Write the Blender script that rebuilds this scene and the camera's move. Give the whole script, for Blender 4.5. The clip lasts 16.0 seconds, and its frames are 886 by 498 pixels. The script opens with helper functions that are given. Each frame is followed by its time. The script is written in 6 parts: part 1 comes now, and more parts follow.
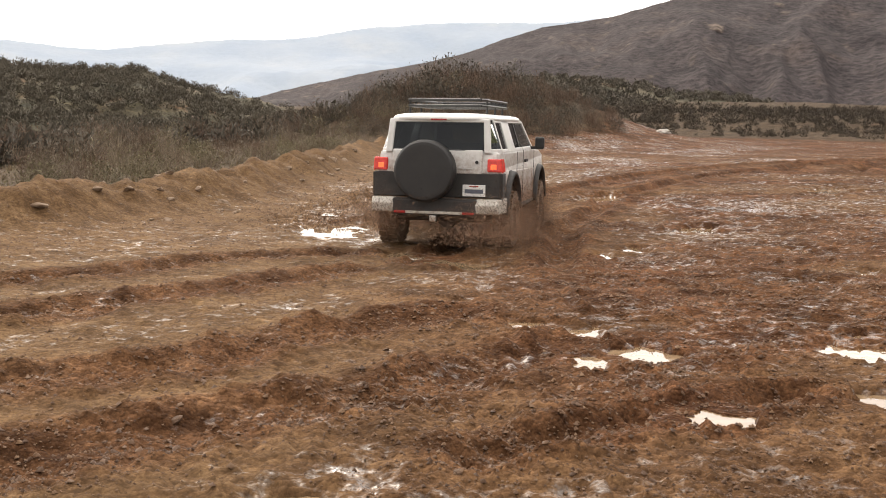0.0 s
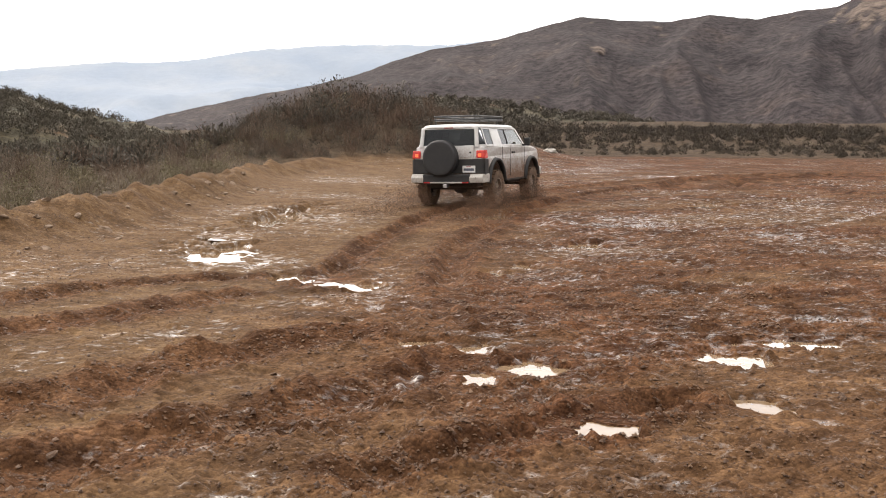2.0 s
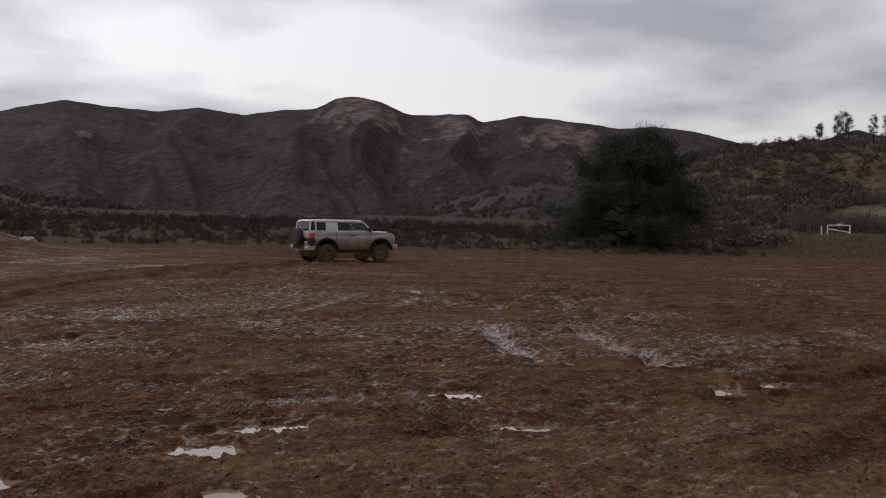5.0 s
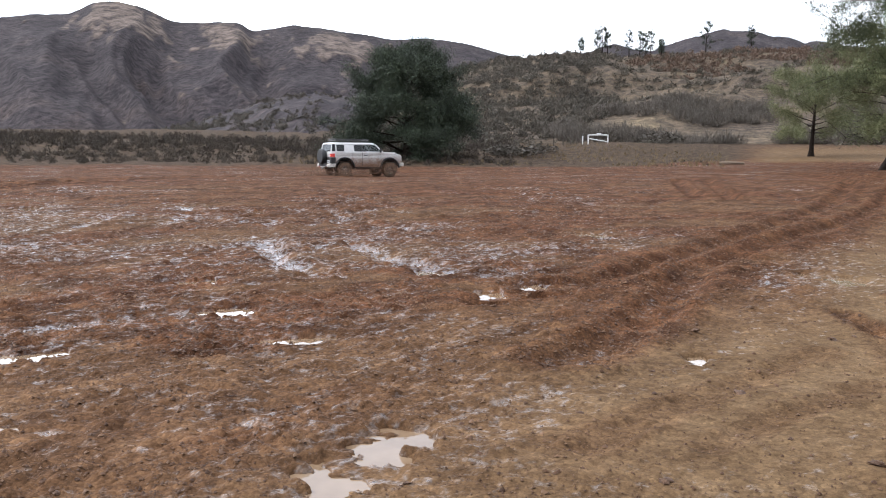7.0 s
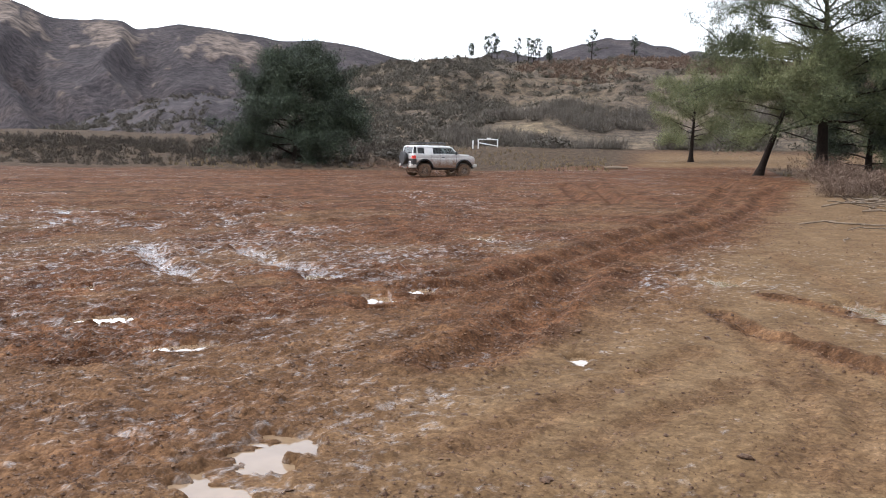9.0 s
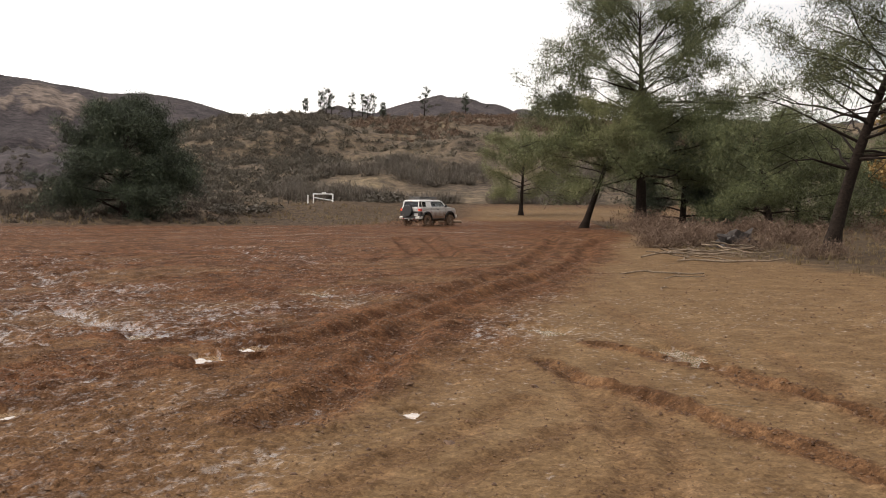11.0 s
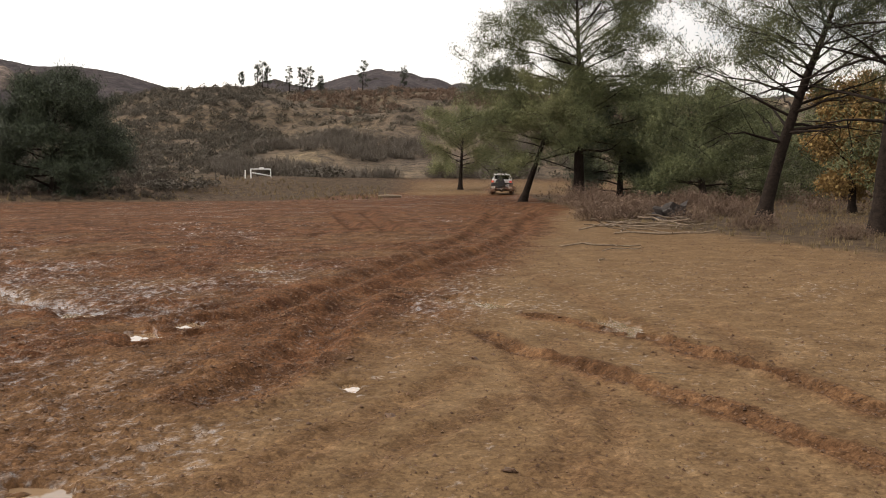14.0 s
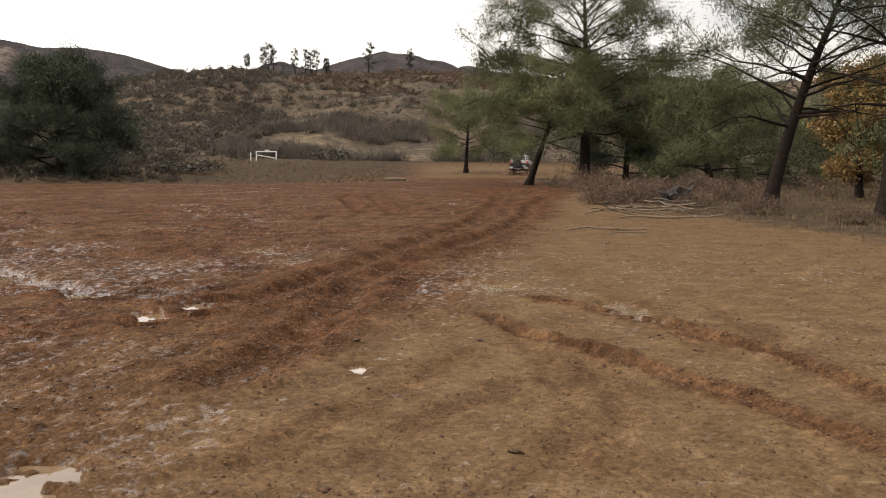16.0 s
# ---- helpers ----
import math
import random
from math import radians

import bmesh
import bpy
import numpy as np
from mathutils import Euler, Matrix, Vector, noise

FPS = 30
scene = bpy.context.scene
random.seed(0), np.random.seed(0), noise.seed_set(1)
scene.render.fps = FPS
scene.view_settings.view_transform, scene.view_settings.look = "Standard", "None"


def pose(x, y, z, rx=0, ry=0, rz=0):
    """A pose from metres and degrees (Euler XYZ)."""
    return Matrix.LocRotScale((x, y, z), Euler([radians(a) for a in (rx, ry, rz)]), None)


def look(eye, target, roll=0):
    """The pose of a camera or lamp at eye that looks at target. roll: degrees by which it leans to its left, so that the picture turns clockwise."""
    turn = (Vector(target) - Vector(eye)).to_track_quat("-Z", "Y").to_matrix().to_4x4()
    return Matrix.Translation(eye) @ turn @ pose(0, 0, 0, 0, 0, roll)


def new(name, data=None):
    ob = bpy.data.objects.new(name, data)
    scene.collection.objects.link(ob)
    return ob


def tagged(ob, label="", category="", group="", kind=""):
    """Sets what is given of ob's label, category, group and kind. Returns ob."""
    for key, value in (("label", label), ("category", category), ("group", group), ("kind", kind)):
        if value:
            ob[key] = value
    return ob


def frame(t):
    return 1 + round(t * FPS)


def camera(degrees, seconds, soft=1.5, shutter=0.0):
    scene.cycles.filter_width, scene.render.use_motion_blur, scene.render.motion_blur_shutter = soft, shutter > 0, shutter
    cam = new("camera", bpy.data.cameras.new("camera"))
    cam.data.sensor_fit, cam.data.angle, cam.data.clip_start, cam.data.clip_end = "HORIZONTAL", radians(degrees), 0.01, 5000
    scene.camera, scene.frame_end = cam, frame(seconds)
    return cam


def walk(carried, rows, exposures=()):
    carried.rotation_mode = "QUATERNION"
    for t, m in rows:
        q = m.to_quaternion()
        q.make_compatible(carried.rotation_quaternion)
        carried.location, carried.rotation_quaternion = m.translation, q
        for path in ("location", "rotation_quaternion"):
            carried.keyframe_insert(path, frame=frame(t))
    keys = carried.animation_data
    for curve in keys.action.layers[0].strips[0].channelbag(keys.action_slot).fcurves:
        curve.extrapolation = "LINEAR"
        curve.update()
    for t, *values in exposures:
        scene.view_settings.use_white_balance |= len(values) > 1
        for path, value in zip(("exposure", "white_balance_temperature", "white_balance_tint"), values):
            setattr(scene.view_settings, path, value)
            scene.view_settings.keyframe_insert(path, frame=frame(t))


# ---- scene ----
import colorsys

# ---------------------------------------------------------------- camera
EYE_Z = 1.60


def stand(az, tilt, lean, x, y, z):
    """A standing pose: compass angle from +Y clockwise, tilt up, lean."""
    return pose(x, y, z, 90 + tilt, 0, -az) @ pose(0, 0, 0, 0, 0, lean)


cam = camera(49.94, 16.0, soft=1.0)
walk(cam, [
    (0, stand(0.00, -7.98, 0.65, -0.00, 0.00, 1.59)),
    (0.5, stand(-0.40, -7.32, 1.02, -0.01, 0.01, 1.60)),
    (1, stand(-0.16, -8.04, 0.34, -0.01, 0.02, 1.58)),
    (1.5, stand(1.20, -8.51, 0.29, 0.02, 0.02, 1.59)),
    (2, stand(6.42, -6.66, 0.04, 0.05, -0.00, 1.58)),
    (2.5, stand(9.43, -4.29, 0.66, 0.08, -0.02, 1.59)),
    (3, stand(12.27, -2.26, 0.42, 0.10, -0.01, 1.62)),
    (3.5, stand(17.20, -0.35, -0.81, 0.14, 0.00, 1.60)),
    (4, stand(22.13, 0.63, -0.91, 0.16, -0.00, 1.61)),
    (4.5, stand(28.80, 0.52, 0.13, 0.20, -0.02, 1.62)),
    (5, stand(36.20, -1.13, 0.71, 0.24, -0.04, 1.59)),
    (5.2, stand(38.39, -1.63, 0.90, 0.24, -0.05, 1.59)),
    (7.3, stand(50.28, -6.38, -0.12, 0.26, -0.15, 1.61)),
    (7.5, stand(50.75, -6.04, -0.25, 0.26, -0.15, 1.61)),
    (8, stand(52.63, -6.47, -0.07, 0.26, -0.17, 1.60)),
    (8.5, stand(54.22, -6.97, 0.16, 0.27, -0.16, 1.60)),
    (9, stand(56.06, -6.06, 0.51, 0.29, -0.18, 1.61)),
    (9.5, stand(59.64, -3.63, 1.04, 0.29, -0.19, 1.62)),
    (10, stand(62.29, -2.05, 0.75, 0.31, -0.22, 1.62)),
    (12.3, stand(68.90, -4.41, 0.35, 0.31, -0.24, 1.60)),
    (12.5, stand(69.16, -4.28, 0.40, 0.31, -0.24, 1.60)),
    (13, stand(69.66, -4.02, 0.34, 0.31, -0.24, 1.60)),
    (13.5, stand(69.50, -4.06, 0.20, 0.31, -0.25, 1.61)),
    (14, stand(69.47, -4.25, 0.02, 0.32, -0.24, 1.60)),
    (14.5, stand(69.57, -4.73, 0.15, 0.31, -0.24, 1.60)),
    (15, stand(69.61, -5.02, 0.16, 0.32, -0.24, 1.60)),
    (15.5, stand(69.41, -4.97, 0.04, 0.32, -0.25, 1.61)),
    (16, stand(69.16, -5.25, 0.25, 0.31, -0.23, 1.59)),
], exposures=[
    (0, 0.08, 7450, 13), (1.5, 0.04, 7350, 13), (2.3, -0.1, 7000, 14), (3.0, -0.75, 6800, 14), (4.0, -1.7, 6650, 15),
    (5.2, -1.82, 6600, 15), (7.3, 0.16, 5950, 12), (9.0, 0.14, 6050, 12), (10.2, -0.26, 6800, 14), (12.3, -0.32, 7300, 14),
    (16, -0.40, 7300, 14)])

# ---------------------------------------------------------------- light
SUN_AZ, SUN_EL = -18.0, 38.0
world = bpy.data.worlds.new("overcast_sky")
scene.world = world
world.use_nodes = True
wn, wl = world.node_tree.nodes, world.node_tree.links
wn.clear()
w_out = wn.new("ShaderNodeOutputWorld")
w_bg = wn.new("ShaderNodeBackground")
w_bg2 = wn.new("ShaderNodeBackground")
w_add = wn.new("ShaderNodeAddShader")
w_sky = wn.new("ShaderNodeTexSky")
w_sky.sky_type, w_sky.sun_disc = "NISHITA", False
w_sky.sun_elevation, w_sky.sun_rotation = radians(SUN_EL), radians(SUN_AZ)
w_bg2.inputs[1].default_value = 0.05
wl.new(w_sky.outputs[0], w_bg2.inputs[0])
# a flat layer of broken stratus, seen in perspective
w_tc = wn.new("ShaderNodeTexCoord")
w_sep = wn.new("ShaderNodeSeparateXYZ")
w_z = wn.new("ShaderNodeMath")
w_z.operation = "MAXIMUM"
w_z.inputs[1].default_value = 0.0
w_z2 = wn.new("ShaderNodeMath")
w_z2.operation = "ADD"
w_z2.inputs[1].default_value = 0.16
w_dx, w_dy = wn.new("ShaderNodeMath"), wn.new("ShaderNodeMath")
w_dx.operation = w_dy.operation = "DIVIDE"
w_com = wn.new("ShaderNodeCombineXYZ")
w_noise = wn.new("ShaderNodeTexNoise")
w_noise.inputs["Scale"].default_value, w_noise.inputs["Detail"].default_value = 1.0, 6
w_noise.inputs["Roughness"].default_value = 0.48
w_com.inputs[2].default_value = 3.3
w_ramp = wn.new("ShaderNodeValToRGB")
w_ramp.color_ramp.elements[0].position, w_ramp.color_ramp.elements[0].color = 0.40, (0.58, 0.60, 0.63, 1)
w_ramp.color_ramp.elements[1].position, w_ramp.color_ramp.elements[1].color = 0.60, (1.22, 1.22, 1.22, 1)
wl.new(w_tc.outputs["Generated"], w_sep.inputs[0])
wl.new(w_sep.outputs[2], w_z.inputs[0])
wl.new(w_z.outputs[0], w_z2.inputs[0])
wl.new(w_sep.outputs[0], w_dx.inputs[0])
wl.new(w_sep.outputs[1], w_dy.inputs[0])
wl.new(w_z2.outputs[0], w_dx.inputs[1])
wl.new(w_z2.outputs[0], w_dy.inputs[1])
wl.new(w_dx.outputs[0], w_com.inputs[0])
wl.new(w_dy.outputs[0], w_com.inputs[1])
wl.new(w_com.outputs[0], w_noise.inputs["Vector"])
wl.new(w_noise.outputs["Fac"], w_ramp.inputs[0])
wl.new(w_ramp.outputs[0], w_bg.inputs[0])
# the veiled sun brightens its side of the cloud
w_dot = wn.new("ShaderNodeVectorMath")
w_dot.operation = "DOT_PRODUCT"
w_dot.inputs[1].default_value = (math.sin(radians(SUN_AZ)) * math.cos(radians(SUN_EL)), math.cos(radians(SUN_AZ)) * math.cos(radians(SUN_EL)), math.sin(radians(SUN_EL)))
w_glow = wn.new("ShaderNodeMapRange")
w_glow.inputs[1].default_value, w_glow.inputs[2].default_value = -0.2, 1.0
w_glow.inputs[3].default_value, w_glow.inputs[4].default_value = 1.05, 2.8
wl.new(w_tc.outputs["Generated"], w_dot.inputs[0])
wl.new(w_dot.outputs["Value"], w_glow.inputs[0])
wl.new(w_glow.outputs[0], w_bg.inputs[1])
wl.new(w_bg.outputs[0], w_add.inputs[0])
wl.new(w_bg2.outputs[0], w_add.inputs[1])
wl.new(w_add.outputs[0], w_out.inputs[0])

sun = new("sun", bpy.data.lights.new("sun", "SUN"))
sun.data.energy, sun.data.angle, sun.data.color = 2.0, radians(12), (1.0, 0.96, 0.9)
_a, _e = radians(SUN_AZ), radians(SUN_EL)
sun.matrix_world = look((60 * math.sin(_a) * math.cos(_e), 60 * math.cos(_a) * math.cos(_e), 60 * math.sin(_e)), (0, 0, 0))


# ---------------------------------------------------------------- noise
def hash2(i, j, seed):
    h = (i.astype(np.int64) * 374761393 + j.astype(np.int64) * 668265263 + seed * 1442695041) & 0xFFFFFFFF
    h = ((h ^ (h >> 13)) * 1274126177) & 0xFFFFFFFF
    return ((h ^ (h >> 16)) & 0xFFFFFF) / float(0xFFFFFF)


def vnoise(x, y, seed=0):
    xi, yi = np.floor(x), np.floor(y)
    fx, fy = x - xi, y - yi
    fx, fy = fx * fx * (3 - 2 * fx), fy * fy * (3 - 2 * fy)
    a, b = hash2(xi, yi, seed), hash2(xi + 1, yi, seed)
    c, d = hash2(xi, yi + 1, seed), hash2(xi + 1, yi + 1, seed)
    return (a * (1 - fx) + b * fx) * (1 - fy) + (c * (1 - fx) + d * fx) * fy


def fbm(x, y, octaves=4, seed=0, gain=0.5):
    total, amp, norm = 0, 1.0, 0
    for k in range(octaves):
        total = total + amp * vnoise(x * 2 ** k + 17.3 * k, y * 2 ** k - 9.1 * k, seed + k)
        norm += amp
        amp *= gain
    return total / norm


def sstep(a, b, x):
    t = np.clip((x - a) / (b - a), 0, 1)
    return t * t * (3 - 2 * t)


def near_line(x, y, pts):
    """Distance to a polyline, and the signed side (left positive)."""
    best, side = np.full(np.shape(x), 1e9), np.zeros(np.shape(x))
    for (x0, y0), (x1, y1) in zip(pts[:-1], pts[1:]):
        dx, dy = x1 - x0, y1 - y0
        t = np.clip(((x - x0) * dx + (y - y0) * dy) / (dx * dx + dy * dy), 0, 1)
        px, py = x - x0 - t * dx, y - y0 - t * dy
        d = np.hypot(px, py)
        closer = d < best
        side = np.where(closer, np.sign(dx * (y - y0) - dy * (x - x0)), side)
        best = np.minimum(best, d)
    return best, side


# ---------------------------------------------------------------- meshes
def arrays_mesh(name, verts, faces, smooth=False):
    me = bpy.data.meshes.new(name)
    verts, faces = np.asarray(verts, np.float32), np.asarray(faces, np.int32)
    me.vertices.add(len(verts))
    me.vertices.foreach_set("co", verts.ravel())
    me.loops.add(faces.size)
    me.loops.foreach_set("vertex_index", faces.ravel())
    me.polygons.add(len(faces))
    me.polygons.foreach_set("loop_start", np.arange(len(faces), dtype=np.int32) * faces.shape[1])
    if smooth:
        me.polygons.foreach_set("use_smooth", np.ones(len(faces), bool))
    me.update(calc_edges=True)
    return me


def grid_faces(nu, nv):
    i, j = np.meshgrid(np.arange(nu - 1), np.arange(nv - 1), indexing="ij")
    a = (i * nv + j).ravel()
    return np.stack([a, a + nv, a + nv + 1, a + 1], 1)


def attribute(me, name, values):
    me.attributes.new(name, "FLOAT", "POINT").data.foreach_set("value", np.asarray(values, np.float32).ravel())


def part(name, bm, material, parent, label="", smooth=False):
    me = bpy.data.meshes.new(name)
    if smooth:
        for f in bm.faces:
            f.smooth = True
    bm.to_mesh(me)
    bm.free()
    me.materials.append(material)
    ob = new(name, me)
    ob.parent = parent
    return tagged(ob, label=label)


# ---------------------------------------------------------------- materials
def make_mat(name, rough=0.8, metal=0.0, color=(0.5, 0.5, 0.5), spec=0.5):
    m = bpy.data.materials.new(name)
    m.use_nodes = True
    b = m.node_tree.nodes["Principled BSDF"]
    b.inputs["Roughness"].default_value, b.inputs["Metallic"].default_value = rough, metal
    b.inputs["Base Color"].default_value = (*color, 1)
    b.inputs["Specular IOR Level"].default_value = spec
    return m, m.node_tree.nodes, m.node_tree.links, b


def noise_node(n, l, scale, detail=4, rough=0.55, coord="Object", stretch=(1, 1, 1)):
    tc, mp, tx = n.new("ShaderNodeTexCoord"), n.new("ShaderNodeMapping"), n.new("ShaderNodeTexNoise")
    mp.inputs["Scale"].default_value = stretch
    tx.inputs["Scale"].default_value, tx.inputs["Detail"].default_value = scale, detail
    tx.inputs["Roughness"].default_value = rough
    l.new(tc.outputs[coord], mp.inputs[0])
    l.new(mp.outputs[0], tx.inputs["Vector"])
    return tx.outputs["Fac"]


def ramp_node(n, l, fac, stops):
    r = n.new("ShaderNodeValToRGB")
    e = r.color_ramp.elements
    while len(e) < len(stops):
        e.new(0.5)
    for k, (p, c) in enumerate(stops):
        e[k].position, e[k].color = p, (*c, 1) if len(c) == 3 else c
    l.new(fac, r.inputs[0])
    return r.outputs[0]


def mix_node(n, l, fac, a, b, mode="MIX"):
    x = n.new("ShaderNodeMix")
    x.data_type, x.blend_type = "RGBA", mode
    for sock, v in ((x.inputs[0], fac), (x.inputs[6], a), (x.inputs[7], b)):
        if isinstance(v, (int, float)):
            sock.default_value = v
        elif isinstance(v, tuple):
            sock.default_value = (*v, 1)
        else:
            l.new(v, sock)
    return x.outputs[2]


def math_node(n, l, op, a, b=0.0, clamp=False):
    x = n.new("ShaderNodeMath")
    x.operation, x.use_clamp = op, clamp
    for sock, v in ((x.inputs[0], a), (x.inputs[1], b)):
        if isinstance(v, (int, float)):
            sock.default_value = v
        else:
            l.new(v, sock)
    return x.outputs[0]


def attr_node(n, name):
    a = n.new("ShaderNodeAttribute")
    a.attribute_name = name
    return a.outputs["Fac"]


def bump_node(n, l, height, dist, strength=1.0):
    b = n.new("ShaderNodeBump")
    b.inputs["Distance"].default_value, b.inputs["Strength"].default_value = dist, strength
    l.new(height, b.inputs["Height"])
    return b.outputs[0]


def voronoi_node(n, l, scale):
    """Rounded crumbs: distance from each one's middle, and a random value for each."""
    g, v, s = n.new("ShaderNodeNewGeometry"), n.new("ShaderNodeTexVoronoi"), n.new("ShaderNodeSeparateColor")
    w, add = n.new("ShaderNodeTexNoise"), n.new("ShaderNodeMixRGB")
    w.inputs["Scale"].default_value = scale * 1.3
    l.new(g.outputs["Position"], w.inputs["Vector"])
    add.blend_type, add.inputs[0].default_value = "ADD", 0.35 / scale
    l.new(g.outputs["Position"], add.inputs[1])
    l.new(w.outputs["Color"], add.inputs[2])
    v.inputs["Scale"].default_value = scale
    l.new(add.outputs[0], v.inputs["Vector"])
    l.new(v.outputs["Color"], s.inputs[0])
    return v.outputs["Distance"], s.outputs[0]


def mat_ground():
    m, n, l, b = make_mat("wet_mud", 0.6)
    big, mid, fine = noise_node(n, l, 0.35, 4), noise_node(n, l, 2.2, 5, 0.62), noise_node(n, l, 14, 5, 0.65)
    mud = ramp_node(n, l, mid, [(0.30, (0.032, 0.0142, 0.0070)), (0.5, (0.076, 0.0362, 0.0178)), (0.72, (0.134, 0.0715, 0.0375))])
    redder = ramp_node(n, l, big, [(0.35, (0.088, 0.040, 0.0215)), (0.65, (0.073, 0.038, 0.019))])
    mud = mix_node(n, l, 0.45, mud, redder)
    sand = ramp_node(n, l, mid, [(0.30, (0.086, 0.053, 0.027)), (0.55, (0.119, 0.077, 0.041)), (0.75, (0.155, 0.105, 0.060))])
    soil = ramp_node(n, l, mid, [(0.30, (0.038, 0.027, 0.018)), (0.55, (0.062, 0.045, 0.030)), (0.75, (0.095, 0.071, 0.046))])
    col = mix_node(n, l, attr_node(n, "sand"), mud, sand)
    col = mix_node(n, l, attr_node(n, "wild"), col, soil)
    loose = math_node(n, l, "SUBTRACT", 1.0, math_node(n, l, "MULTIPLY", attr_node(n, "sand"), 0.30))
    grain = ramp_node(n, l, fine, [(0.34, (0.74, 0.72, 0.71)), (0.66, (1.25, 1.24, 1.22))])
    col = mix_node(n, l, loose, col, grain, "MULTIPLY")
    crumb = ramp_node(n, l, noise_node(n, l, 60, 3, 0.7), [(0.35, (0.76, 0.75, 0.74)), (0.65, (1.24, 1.23, 1.21))])
    col = mix_node(n, l, loose, col, crumb, "MULTIPLY")
    lump_a, lump_b = voronoi_node(n, l, 17), voronoi_node(n, l, 40)
    for lump, lo, hi in ((lump_a, 0.84, 1.16), (lump_b, 0.78, 1.22)):
        tone = ramp_node(n, l, lump[1], [(0.1, (lo, lo * 0.98, lo * 0.97)), (0.9, (hi, hi, hi * 0.99))])
        col = mix_node(n, l, loose, col, tone, "MULTIPLY")
    furrow = ramp_node(n, l, noise_node(n, l, 1.1, 3, 0.6, stretch=(1, 1.7, 1)), [(0.38, (0.60, 0.57, 0.56)), (0.60, (1.24, 1.24, 1.24))])
    col = mix_node(n, l, math_node(n, l, "SUBTRACT", 1.0, math_node(n, l, "MULTIPLY", attr_node(n, "sand"), 0.8)), col, furrow, "MULTIPLY")
    l.new(col, b.inputs["Base Color"])
    wet = attr_node(n, "wet")
    flat = noise_node(n, l, 7.0, 5, 0.7, stretch=(1, 1.3, 1))
    patch = math_node(n, l, "ADD", wet, math_node(n, l, "MULTIPLY", math_node(n, l, "SUBTRACT", flat, 0.5), 2.3))
    shine = n.new("ShaderNodeMapRange")
    shine.inputs[1].default_value, shine.inputs[2].default_value = 0.44, 0.86
    shine.inputs[3].default_value, shine.inputs[4].default_value = 0.05, 0.75
    l.new(patch, shine.inputs[0])
    l.new(shine.outputs[0], b.inputs["Specular IOR Level"])
    rough = n.new("ShaderNodeMapRange")
    rough.inputs[1].default_value, rough.inputs[2].default_value = 0.46, 0.82
    rough.inputs[3].default_value, rough.inputs[4].default_value = 0.90, 0.22
    l.new(patch, rough.inputs[0])
    l.new(rough.outputs[0], b.inputs["Roughness"])
    domes = math_node(n, l, "ADD", math_node(n, l, "MULTIPLY", lump_a[0], -0.36), math_node(n, l, "MULTIPLY", lump_b[0], -0.26))
    h = math_node(n, l, "ADD", math_node(n, l, "MULTIPLY", fine, 0.16), domes)
    bump = n.new("ShaderNodeBump")
    bump.inputs["Distance"].default_value = 0.045
    l.new(h, bump.inputs["Height"])
    calm = math_node(n, l, "SUBTRACT", 1.0, math_node(n, l, "MULTIPLY", math_node(n, l, "MAXIMUM", math_node(n, l, "MULTIPLY", attr_node(n, "sand"), 0.88), math_node(n, l, "MULTIPLY", shine.outputs[0], 1.0)), 0.88))
    l.new(calm, bump.inputs["Strength"])
    l.new(bump.outputs[0], b.inputs["Normal"])
    return m


def noise_coord(n, l, scale, amount):
    """The place, shifted a little by noise, so that cells come out uneven."""
    g, w, add = n.new("ShaderNodeNewGeometry"), n.new("ShaderNodeTexNoise"), n.new("ShaderNodeMixRGB")
    w.inputs["Scale"].default_value = scale
    l.new(g.outputs["Position"], w.inputs["Vector"])
    add.blend_type, add.inputs[0].default_value = "ADD", min(1.0, amount)
    l.new(g.outputs["Position"], add.inputs[1])
    l.new(w.outputs["Color"], add.inputs[2])
    return add.outputs[0]


